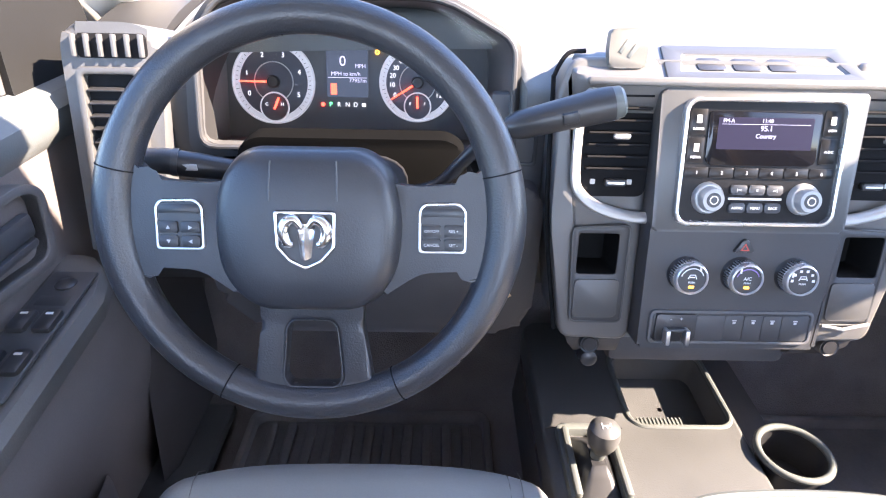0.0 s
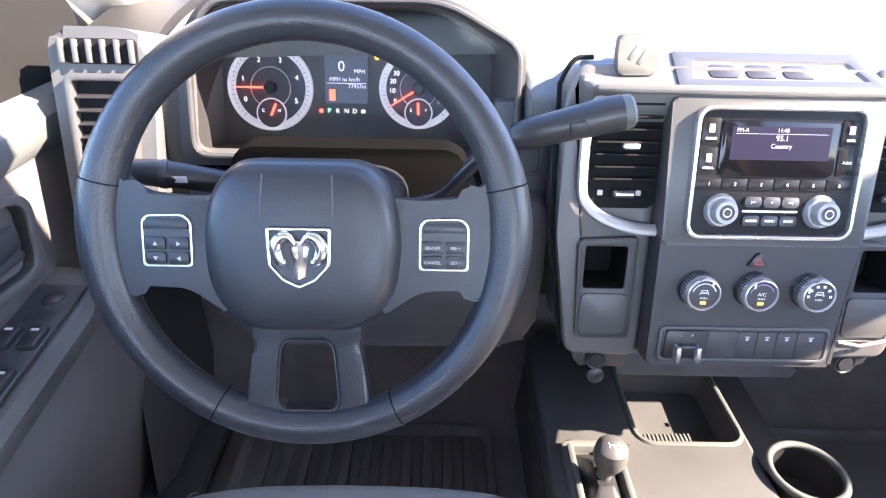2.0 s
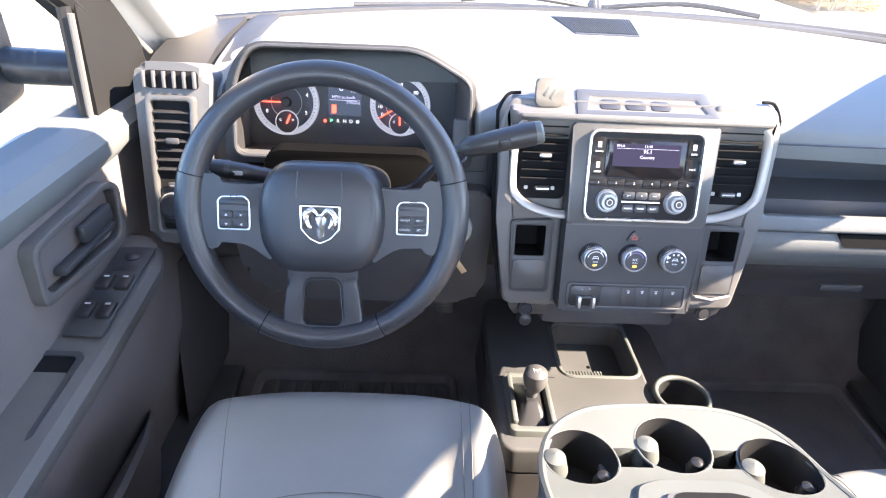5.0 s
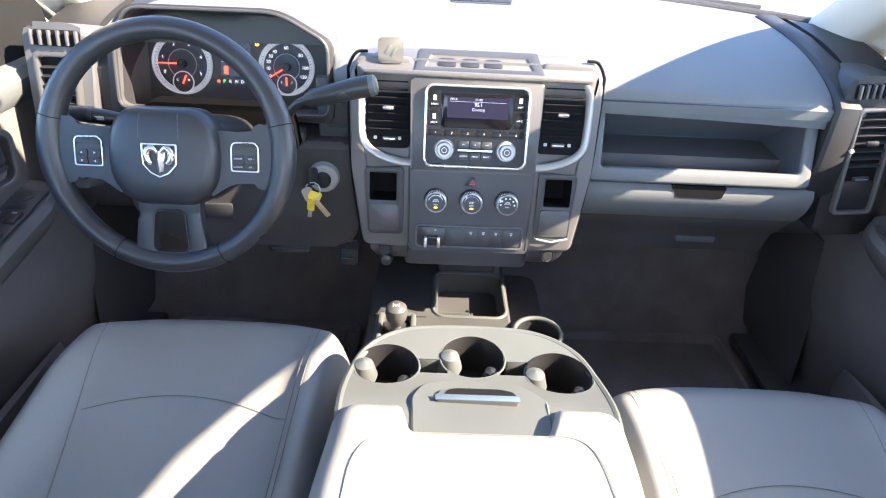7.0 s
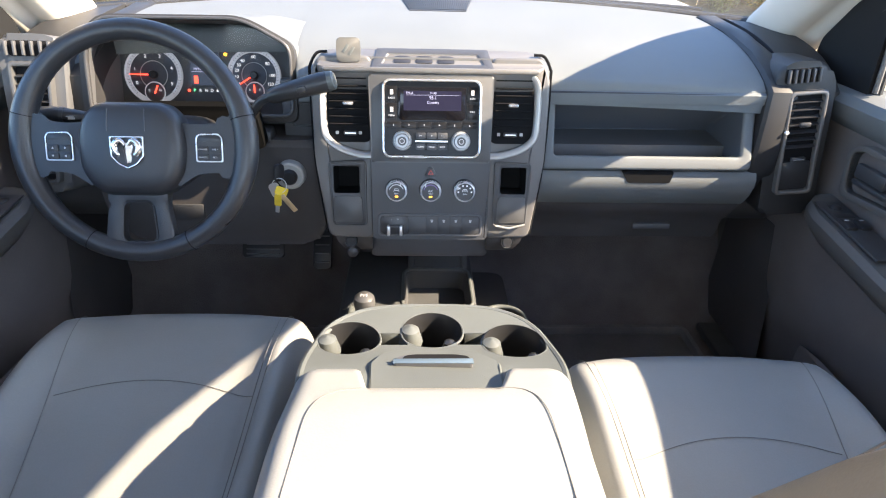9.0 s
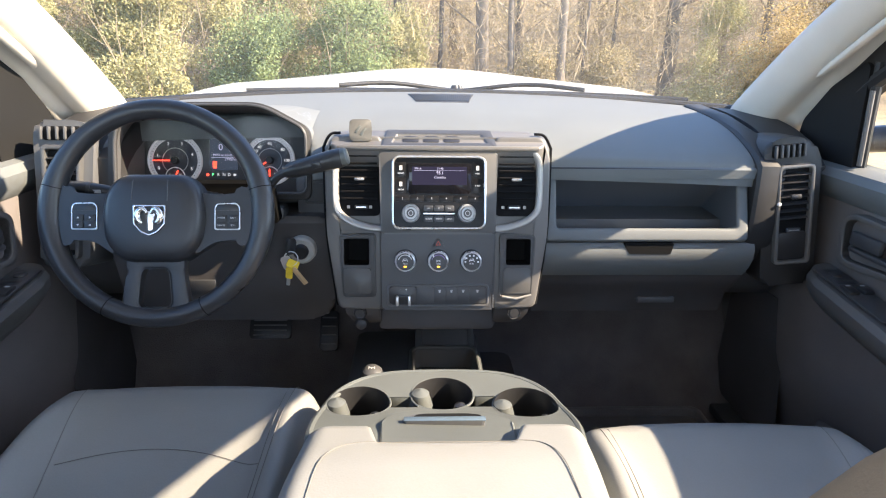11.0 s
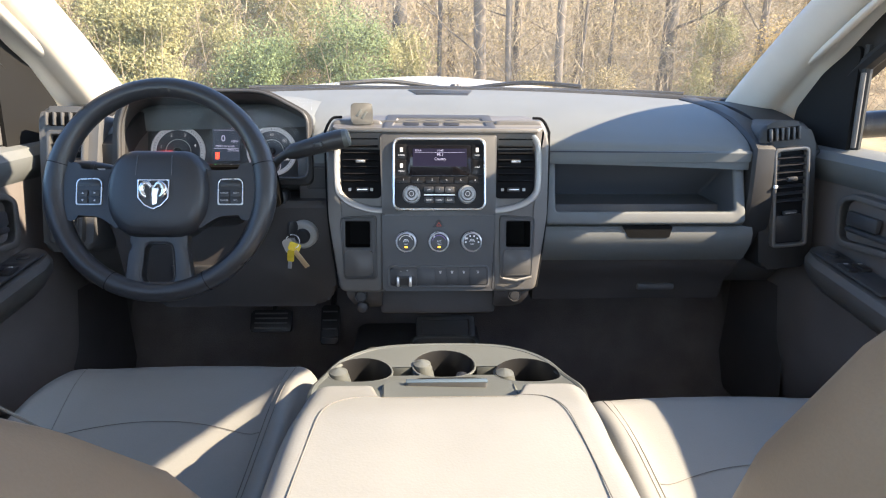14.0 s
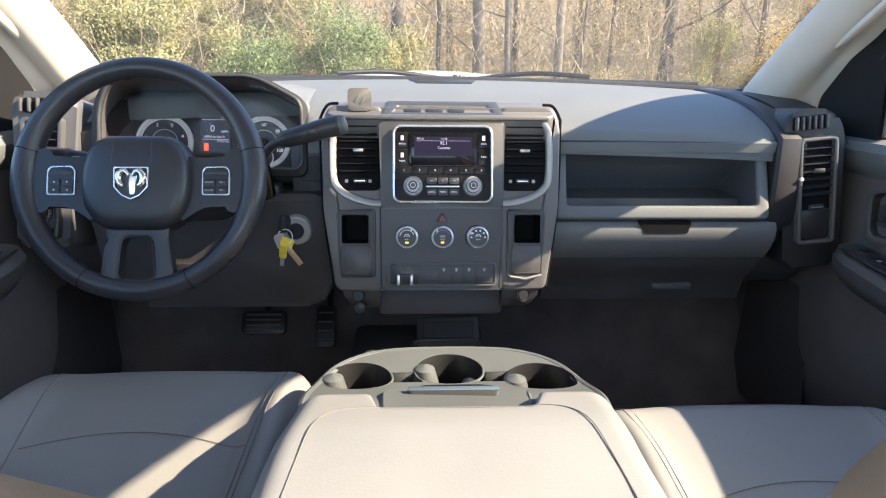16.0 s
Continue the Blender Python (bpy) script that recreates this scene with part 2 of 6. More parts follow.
def rim(outer, inner, y0, y1, bev=0.0, seg=2, bm=None, yi=None):
    """A frame between two outlines of the same number of points; yi sets the inner rim's own front."""
    b = bmesh.new()
    k = len(outer)
    yi = y0 if yi is None else yi
    of = [b.verts.new((x, y0, z)) for x, z in outer]
    jf = [b.verts.new((x, yi, z)) for x, z in inner]
    ob_ = [b.verts.new((x, y1, z)) for x, z in outer]
    jb = [b.verts.new((x, y1, z)) for x, z in inner]
    front = []
    for i in range(k):
        j = (i + 1) % k
        front.append(b.faces.new((of[i], jf[i], jf[j], of[j])))
        b.faces.new((of[i], of[j], ob_[j], ob_[i]))
        b.faces.new((jf[j], jf[i], jb[i], jb[j]))
        b.faces.new((ob_[i], ob_[j], jb[j], jb[i]))
    if bev:
        es = [e for e in b.edges if len(set(f in front for f in e.link_faces)) == 2]
        bmesh.ops.bevel(b, geom=es, offset=bev, segments=seg, profile=0.5, affect="EDGES")
    return b if bm is None else join(bm, b)


def well(pts, y0, y1, bm=None, shrink=0.0):
    """A pocket open to the cabin: walls from y0 to y1 and a back."""
    b = bmesh.new()
    cx, cz = sum(p[0] for p in pts) / len(pts), sum(p[1] for p in pts) / len(pts)
    a = [b.verts.new((x, y0, z)) for x, z in pts]
    c = [b.verts.new((cx + (x - cx) * (1 - shrink), y1, cz + (z - cz) * (1 - shrink))) for x, z in pts]
    k = len(pts)
    for i in range(k):
        b.faces.new((a[i], a[(i + 1) % k], c[(i + 1) % k], c[i]))
    b.faces.new(c)
    return b if bm is None else join(bm, b)


def lathe(profile, n=32, bm=None, loc=(0, 0, 0), rot=None, cap=True):
    """Turned about the y axis; profile of (radius, y)."""
    b = bmesh.new()
    rings = [[b.verts.new((r * math.cos(2 * math.pi * i / n), y, r * math.sin(2 * math.pi * i / n))) for i in range(n)] for r, y in profile]
    for p, q in zip(rings, rings[1:]):
        for i in range(n):
            b.faces.new((p[i], p[(i + 1) % n], q[(i + 1) % n], q[i]))
    if cap:
        b.faces.new(rings[0])
        b.faces.new(rings[-1])
    if rot is not None:
        bmesh.ops.transform(b, matrix=rot, verts=b.verts)
    bmesh.ops.translate(b, vec=loc, verts=b.verts)
    return b if bm is None else join(bm, b)


def tube(path, radius, n=10, bm=None, closed=False, flat=1.0):
    """A tube along points; radius is one number or one for each point."""
    b = bmesh.new()
    pts = [Vector(p) for p in path]
    k = len(pts)
    rings = []
    side = None
    for i, p in enumerate(pts):
        a = pts[i - 1] if (i or closed) else p
        c = pts[(i + 1) % k] if (i < k - 1 or closed) else p
        d = (c - a).normalized()
        if side is None:
            side = d.orthogonal().normalized()
        side = (side - d * side.dot(d)).normalized()
        up = d.cross(side)
        r = radius[i] if isinstance(radius, (list, tuple)) else radius
        rings.append([b.verts.new(p + side * (r * math.cos(2 * math.pi * j / n)) + up * (r * flat * math.sin(2 * math.pi * j / n))) for j in range(n)])
    for i in range(k if closed else k - 1):
        p, q = rings[i], rings[(i + 1) % k]
        off = 0
        if closed and i == k - 1:
            off = min(range(n), key=lambda o: sum((p[j].co - q[(j + o) % n].co).length for j in range(n)))
        for j in range(n):
            b.faces.new((p[j], p[(j + 1) % n], q[(j + 1 + off) % n], q[(j + off) % n]))
    if not closed:
        b.faces.new(rings[0])
        b.faces.new(rings[-1])
    return b if bm is None else join(bm, b)


def sheet(nu, nv, fn, bm=None, thick=None):
    """A grid surface of points fn(u, v), u and v from 0 to 1."""
    b = bmesh.new()
    g = [[b.verts.new(fn(i / nu, j / nv)) for j in range(nv + 1)] for i in range(nu + 1)]
    for i in range(nu):
        for j in range(nv):
            b.faces.new((g[i][j], g[i + 1][j], g[i + 1][j + 1], g[i][j + 1]))
    if thick:                               # closed below by a copy moved by thick
        h = [[b.verts.new(g[i][j].co + Vector(thick)) for j in range(nv + 1)] for i in range(nu + 1)]
        for i in range(nu):
            for j in range(nv):
                b.faces.new((h[i][j], h[i][j + 1], h[i + 1][j + 1], h[i + 1][j]))
        edge = [(i, 0) for i in range(nu)] + [(nu, j) for j in range(nv)] + [(i, nv) for i in range(nu, 0, -1)] + [(0, j) for j in range(nv, 0, -1)]
        for (i, j), (k, l) in zip(edge, edge[1:] + edge[:1]):
            b.faces.new((g[i][j], h[i][j], h[k][l], g[k][l]))
    return b if bm is None else join(bm, b)


def loft(rings, cap=True, bm=None):
    b = bmesh.new()
    vs = [[b.verts.new(p) for p in r] for r in rings]
    n = len(rings[0])
    for p, q in zip(vs, vs[1:]):
        for i in range(n):
            b.faces.new((p[i], p[(i + 1) % n], q[(i + 1) % n], q[i]))
    if cap:
        b.faces.new(vs[0])
        b.faces.new(vs[-1])
    return b if bm is None else join(bm, b)


def smoothstep(a, b, x):
    t = min(1.0, max(0.0, (x - a) / (b - a)))
    return t * t * (3 - 2 * t)


def spline(pts, n):
    """Catmull-Rom through points, n steps a span."""
    P = [Vector(p) for p in pts]
    P = [2 * P[0] - P[1]] + P + [2 * P[-1] - P[-2]]
    out = []
    for i in range(1, len(P) - 2):
        for k in range(n):
            t = k / n
            out.append(0.5 * ((2 * P[i]) + (P[i + 1] - P[i - 1]) * t + (2 * P[i - 1] - 5 * P[i] + 4 * P[i + 1] - P[i + 2]) * t * t + (3 * P[i] - P[i - 1] - 3 * P[i + 1] + P[i + 2]) * t ** 3))
    out.append(P[-2])
    return out


def words(text, size, material, parent, x, y, z, name="lettering", align="CENTER"):
    """Raised writing that faces the cabin."""
    cu = bpy.data.curves.new(name, "FONT")
    cu.body, cu.size, cu.extrude, cu.align_x, cu.align_y = text, size, 0.0002, align, "CENTER"
    tmp = bpy.data.objects.new(name, cu)
    scene.collection.objects.link(tmp)
    me = bpy.data.meshes.new_from_object(tmp.evaluated_get(bpy.context.evaluated_depsgraph_get()))
    bpy.data.objects.remove(tmp)
    bpy.data.curves.remove(cu)
    me.transform(pose(x, y, z, 90, 0, 0))
    me.materials.clear()
    me.materials.append(material)
    ob = new(name, me)
    ob.parent = parent
    return ob


def tilt(x, y, z, back):
    """A frame at x, y, z whose top leans away from the cabin by so many degrees."""
    return pose(x, y, z, -back, 0, 0)


# ---- the cab: floor, walls, roof ----
def structure(name, bm, material, label="", smooth=True):
    return tagged(part(name, bm, material, None, "", smooth), label, "", "", "structure")


def cab():
    fl = sheet(24, 30, lambda u, v: (-0.9 + 1.8 * u, -2.1 + 2.75 * v, 0.0 + 0.20 * math.exp(-((-0.9 + 1.8 * u) / 0.2) ** 4) + 0.42 * smoothstep(0.3, 0.62, -2.1 + 2.75 * v)), thick=(0, 0, -0.03))
    structure("floor", fl, M_CARPET, "dark carpeted cab floor with a raised tunnel")
    structure("firewall", box(1.8, 0.04, 0.85, (0, 0.66, 0.40), 0.01), M_CARPET, "dark carpeted firewall below the dashboard")

    def roof(u, v):
        x, y = -0.80 + 1.60 * u, -0.15 - 1.94 * v
        low = np.interp(-y, [0.16, 0.345, 0.60, 0.85, 1.1, 1.4, 2.1], [1.19, 1.235, 1.308, 1.342, 1.335, 1.335, 1.33])
        top = 1.42 - 0.072 * smoothstep(0.25, 0.0, v)
        return (x, y, top - (top - min(low, top)) * abs(2 * u - 1) ** 5)
    structure("ceiling", sheet(16, 20, roof, thick=(0, 0, 0.04)), M_HEAD, "pale cloth headliner")
    bk = rim([(-0.92, 0), (0.92, 0), (0.92, 1.4), (-0.92, 1.4)], [(-0.6, 0.85), (0.6, 0.85), (0.6, 1.25), (-0.6, 1.25)], 0, 0.06)
    structure("wall_rear", moved(bk, pose(0, -2.12, 0)), M_HEAD, "rear cab wall with a window opening", False)
    for s in (-1, 1):
        lo = box(0.05, 1.35, 0.80, (s * 0.9, -1.42, 0.36), 0.01)
        structure("wall_left" if s < 0 else "wall_right", lo, M_DOOR, "grey lower cab side behind the front doors")
        # Unseen upper side, added to halve the sky's light from behind.
        up = moved(rim([(-0.46, -0.34), (0.46, -0.34), (0.46, 0.32), (-0.46, 0.32)], [(-0.30, -0.24), (0.30, -0.24), (0.30, 0.16), (-0.30, 0.16)], 0, 0.04), pose(s * 0.845, -1.63, 1.08, 0, 0, s * -90) @ pose(0, 0, 0, 12, 0, 0))
        structure("wall_left_upper" if s < 0 else "wall_right_upper", up, M_HEAD, "unseen upper cab side with a window opening, added to cut light from behind", False)
        structure("cowl_side", box(0.04, 0.42, 0.80, (s * 0.895, 0.46, 0.38), 0.01), M_CARPET, "dark footwell side wall")
        pil = loft([[(s * 0.885, y, 0.70), (s * 0.93, y, 0.70), (s * 0.80, y, 1.36), (s * 0.755, y, 1.36)] for y in (-1.02, -1.16)])
        structure("pillar_centre", pil, M_PILLAR, "pale pillar trim between the doors")
        rail = tube([(s * 0.81, -0.10, 1.14), (s * 0.80, -0.345, 1.225), (s * 0.79, -0.60, 1.317), (s * 0.785, -0.85, 1.357), (s * 0.785, -1.1, 1.34), (s * 0.785, -1.4, 1.37), (s * 0.77, -2.1, 1.36)], 0.05, 12)
        structure("roof_rail", rail, M_PILLAR, "pale cloth covered roof rail")


cab()


# ---- windscreen and front pillars ----
def base_y(x):
    return 0.66 - 0.20 * abs(x / 0.82) ** 2.2


def base_z(x):
    return 0.862 - 0.022 * (x / 0.82) ** 2


def windscreen():
    def g(u, v):
        x0, x1 = -0.80 + 1.60 * u, -0.78 + 1.56 * u
        y0, y1 = base_y(x0) + 0.02, -0.20 + 0.03 * (1 - abs(2 * u - 1) ** 2)
        zt = 1.375 - 0.13 * abs(2 * u - 1) ** 3
        x = x0 + (x1 - x0) * v
        return (x, y0 + (y1 - y0) * v, base_z(x0) + (zt - base_z(x0)) * v + 0.035 * math.sin(math.pi * v))
    ob = structure("window_1", sheet(24, 12, g), M_SCREEN, "raked windscreen with dusty glass")
    inward(ob)
    edge = [g(i / 24, 0.0) for i in range(25)]
    structure("windscreen_seal", tube([(p[0], p[1] - 0.004, p[2] + 0.010) for p in edge], 0.012, 8), M_RUBBER, "black rubber seal along the windscreen's foot")
    for s in (-1, 1):
        rings = []
        for v in [i / 10 for i in range(11)]:
            e = Vector(g(0.0 if s < 0 else 1.0, v))
            inn, out = e + Vector((-s * 0.02, 0.0, 0.0)), e + Vector((s * (0.105 - 0.02 * v), -0.115 + 0.05 * v, -0.055 + 0.02 * v))
            mid = (inn + out) / 2 + Vector((-s * 0.022, -0.03, -0.012))
            rings.append([tuple(q) for q in (inn, inn.lerp(mid, 0.6) + Vector((-s * 0.006, -0.008, 0)), mid, mid.lerp(out, 0.30) + Vector((0, 0.004, 0)), mid.lerp(out, 0.48) + Vector((0, 0.008, 0.004)), mid.lerp(out, 0.70) + Vector((0, -0.012, -0.002)), mid.lerp(out, 0.88) + Vector((0, -0.010, 0)), out, out + Vector((0, 0.06, 0.02)), e + Vector((s * 0.02, 0.03, 0.02)))])
        for _ in range(2):
            rings = [[tuple(Vector(r[i]).lerp(Vector(r[(i + 1) % len(r)]), f)) for i in range(len(r)) for f in (0.25, 0.75)] for r in rings]
        structure("pillar_front", loft(rings), M_PILLAR, "pale cloth trimmed windscreen pillar")
        gh = thing("grab_handle", None, "pale moulded grab handle on the windscreen pillar", "handle", "grab handles")
        mids = [Vector(g(0.0 if s < 0 else 1.0, v)) + Vector((s * 0.045, -0.075 + 0.02 * v, -0.030)) for v in (0.28, 0.32, 0.40, 0.50, 0.60, 0.66, 0.70)]
        lift = (0.0, 0.020, 0.030, 0.032, 0.030, 0.020, 0.0)
        bar = [p + Vector((-s * 0.55, -0.75, -0.30)).normalized() * d for p, d in zip(mids, lift)]
        part("grip", tube(spline(bar, 4), 0.011, 12, flat=0.75), M_PILLAR, gh)
        for k in (0, -1):
            part("end_cap", lathe([(0.0145, -0.006), (0.016, 0.0), (0.016, 0.008)], 16, loc=tuple(mids[k])), M_PILLAR, gh)
        seal = [Vector(g(0.0 if s < 0 else 1.0, v)) + Vector((s * (0.118 - 0.02 * v), -0.125 + 0.05 * v, -0.062 + 0.02 * v)) for v in [i / 10 for i in range(11)]]
        structure("door_seal", tube(seal, 0.011, 8), M_RUBBER, "black rubber door seal along the pillar")


windscreen()


# ---- doors ----
M_DOORLOW = mat("door_lower_dark", (0.140, 0.126, 0.120), 0.6, grain=0.0005, gscale=480, vary=0.15, bump=0.3)


def door(s):
    name = "left" if s < 0 else "right"
    d = thing("front_door", pose(0, 0, 0), "grey moulded inner door panel with an armrest, beside the %s seat" % ("driver's" if s < 0 else "passenger's"), "door", "front doors")
    X = lambda x: s * x

    def skin(u, v):
        y = 0.30 - 1.34 * u
        z = 0.05 + 0.72 * v
        x = 0.865 - 0.012 * math.sin(math.pi * v) + 0.03 * smoothstep(0.35, 0.0, v)
        return (X(x), y, z)
    part("door_skin", sheet(20, 24, skin, thick=(0.05 * s, 0, 0)), M_DOORLOW, d)
    top = [(0.862, 0.70), (0.835, 0.728), (0.832, 0.752), (0.845, 0.768), (0.875, 0.774), (0.93, 0.772), (0.93, 0.70)]
    part("window_sill", loft([[(X(x), y, z) for x, z in top] for y in (0.27, 0.1, -0.3, -0.7, -1.04)]), M_PAD, d, "grey padded window sill")
    # armrest: a long pod that rises to the front
    prof = [(0.875, -0.085), (0.80, -0.07), (0.765, -0.035), (0.762, -0.012), (0.772, 0.0), (0.80, 0.004), (0.875, 0.004)]
    rings = []
    for y, z, w in ((0.085, 0.552, 0.25), (0.075, 0.562, 0.60), (0.05, 0.5615, 0.85), (0.0, 0.556, 1.0), (-0.2, 0.532, 1.0), (-0.45, 0.512, 1.0), (-0.8, 0.505, 0.95), (-0.95, 0.50, 0.6)):
        rings.append([(X(0.875 - (0.875 - x) * 0.86 * w), y, z + dz) for x, dz in prof])
    part("armrest", loft(rings), M_DOOR, d, "grey moulded armrest")
    sw = part("switch_panel", box(0.056, 0.205, 0.006, (X(0.819), -0.072, 0.5555), 0.003, rot=None), M_PANEL, d, "dark window switch panel")
    moved_b = pose(X(0.819), -0.072, 0.556, 6.5, 0, 0)
    sw.data.transform(moved_b @ pose(-X(0.819), 0.072, -0.5555))
    for i, yy in enumerate((-0.078, -0.140) if s < 0 else (-0.078,)):
        for k in (-1, 1):
            b = part("window_switch", moved(box(0.022, 0.034, 0.012, (0, 0, 0), 0.004), pose(X(0.819) + k * 0.0145, -0.045 + yy + 0.06, 0.5628 + (yy + 0.06) * 0.113, 6.5, 0, 0)), M_BLACK, sw)
            part("switch_mark", moved(box(0.008, 0.003, 0.001, (0, 0.008, 0.0062), 0), pose(X(0.819) + k * 0.0145, -0.045 + yy + 0.06, 0.563 + (yy + 0.06) * 0.113, 6.5, 0, 0)), M_GREYMARK, sw)
    part("mirror_knob", lathe([(0.013, 0.0), (0.013, 0.006), (0.009, 0.009), (0.0005, 0.009)], 20, rot=pose(0, 0, 0, 90, 0, 0), loc=(X(0.819), 0.004, 0.5625)), M_BLACK, sw)
    part("lock_switch", moved(box(0.042, 0.022, 0.008, (0, 0, 0), 0.003), pose(X(0.819), -0.026, 0.5605, 6.5, 0, 0)), M_BLACK, sw)
    # pull pocket behind the switches and the handle recess above
    po = rrect(0.066, 0.145, 0.012, 0, 0)
    pk = rim(po, rrect(0.052, 0.128, 0.008, 0, 0), -0.002, 0.006)
    part("pocket_rim", moved(pk, pose(X(0.834), -0.27, 0.5295, -90 + 6, 0, 0)), M_PANEL, d)
    # Flat near-black sheet inside the rim; the pocket's shade is painted on it.
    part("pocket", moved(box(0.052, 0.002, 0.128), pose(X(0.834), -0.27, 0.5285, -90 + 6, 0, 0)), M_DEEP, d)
    hr = rounded([(-0.16, -0.045), (0.07, -0.065), (0.085, 0.03), (0.05, 0.05), (-0.15, 0.045)], 0.02)
    hi = rounded([(-0.145, -0.032), (0.058, -0.05), (0.072, 0.025), (0.043, 0.038), (-0.138, 0.033)], 0.018)
    m = Matrix.Translation((X(0.852), -0.03, 0.645)) @ Matrix(((0, s, 0, 0), (1, 0, 0, 0), (0, 0, 1, 0), (0, 0, 0, 1)))
    part("handle_bezel", moved(rim(hr, hi, -0.012, 0.02, 0.003), m), M_DOOR, d)
    part("handle_recess", moved(well(hi, -0.008, 0.012), m), M_BLACK, d)
    part("door_handle", moved(box(0.085, 0.014, 0.03, (0.005, -0.006, 0.0), 0.006), m), M_PANEL, d, "dark pull handle in its recess")
    part("handle_rib", moved(box(0.15, 0.02, 0.012, (-0.03, -0.004, -0.022), 0.005), m), M_PANEL, d)
    # lower map pocket
    part("map_pocket", loft([[(X(0.875), y, 0.12)] + [(X(0.875 - (0.875 - x) * k), y, 0.12 + (z - 0.12) * (0.5 + 0.5 * k)) for x, z in ((0.80, 0.14), (0.795, 0.28), (0.805, 0.285), (0.815, 0.275), (0.872, 0.20))] for y, k in ((0.02, 0.03), (-0.04, 0.45), (-0.12, 0.85), (-0.22, 1.0), (-0.6, 1.0))]), M_DOORLOW, d)
    # window frame, glass and the sail panel with its speaker
    fr = [(X(0.885), 0.22, 0.775), (X(0.878), 0.15, 0.905), (X(0.858), -0.10, 1.055), (X(0.832), -0.345, 1.193), (X(0.815), -0.60, 1.292), (X(0.805), -0.85, 1.355), (X(0.80), -1.0, 1.365), (X(0.875), -1.02, 0.78)]
    part("outer_skin", box(0.02, 1.32, 0.95, (X(0.945), -0.37, 0.29), 0.006), M_PAINT, d, "white painted outer skin")
    part("window_frame", tube(spline(fr, 4), 0.016, 8), M_RUBBER, d, "black rubber window channel")
    hd = spline(fr[:7], 4)
    hdr = []
    for p in hd:
        t = 0.35 + 0.65 * smoothstep(0.775, 0.9, p.z)
        hdr.append([(p.x, p.y, p.z), (p.x - s * 0.012, p.y + 0.03 * t, p.z + 0.045 * t + 0.004), (p.x - s * 0.01, p.y + 0.05 * t, p.z + 0.11 * t + 0.006), (p.x + s * 0.03, p.y + 0.05 * t, p.z + 0.11 * t + 0.006), (p.x + s * 0.045, p.y, p.z)])
    part("upper_frame", loft(hdr), M_RUBBER, d, "black upper door frame")
    gl = part("window_glass", sheet(1, 1, lambda u, v: (X(0.89 - 0.085 * v), (0.20 - 1.22 * u) if v < 0.5 else (-0.60 - 0.41 * u), 0.765 + 0.52 * v)), M_GLASS, d)
    inward(gl)
    part("window_divider", tube([(X(0.885), 0.092, 0.775), (X(0.876), 0.088, 0.88), (X(0.868), 0.084, 0.985)], 0.010, 8), M_RUBBER, d, "black upright window divider")
    part("divider_trim", tube([(X(0.870), 0.078, 0.78), (X(0.862), 0.074, 0.86), (X(0.856), 0.072, 0.93)], 0.005, 8), M_TRIM, d)
    sail = rounded([(0.30, 0.765), (0.095, 0.765), (0.095, 0.975), (0.11, 0.985), (0.20, 0.93), (0.28, 0.85)], 0.012)
    sb = bmesh.new()
    a = [sb.verts.new((X(0.868 - 0.05 * (z - 0.765)), y, z)) for y, z in sail]
    c = [sb.verts.new((X(0.892 - 0.05 * (z - 0.765)), y, z)) for y, z in sail]
    sb.faces.new(a)
    sb.faces.new(c[::-1])
    for i in range(len(a)):
        sb.faces.new((a[i], c[i], c[(i + 1) % len(a)], a[(i + 1) % len(a)]))
    part("sail_panel", sb, M_SAIL, d, "dark grey corner panel ahead of the window")
    return d


door(-1)
door(1)


# ---- door mirrors outside ----
def door_mirror(s):
    m = thing("door_mirror", pose(s * 1.12, 0.10, 0.86, 0, 0, -s * 12), "large dark door mirror with tow housing outside the window", "mirror", "door mirrors")
    out = rrect(0.19, 0.27, 0.03)
    part("housing", moved(plate(out, -0.02, 0.09, 0.015), pose(0, 0, 0.03)), M_BLACK, m)
    part("mirror_glass", moved(plate(rrect(0.165, 0.165, 0.02, 0, 0.045), -0.024, -0.021), pose(0, 0, 0.03)), M_CHROME, m)
    part("spotter_glass", moved(plate(rrect(0.165, 0.06, 0.015, 0, -0.085), -0.024, -0.021), pose(0, 0, 0.03)), M_CHROME, m)
    part("arm", tube([(-s * 0.05, 0.05, -0.03), (-s * 0.22, 0.08, -0.05)], 0.03, 10), M_BLACK, m)


door_mirror(-1)
door_mirror(1)


# ---- dashboard ----
def pad_z(x, y):
    return 0.788 + 0.086 * (1 - math.exp(-max(0.0, y - 0.11) / 0.14)) - 0.022 * (x / 0.82) ** 2


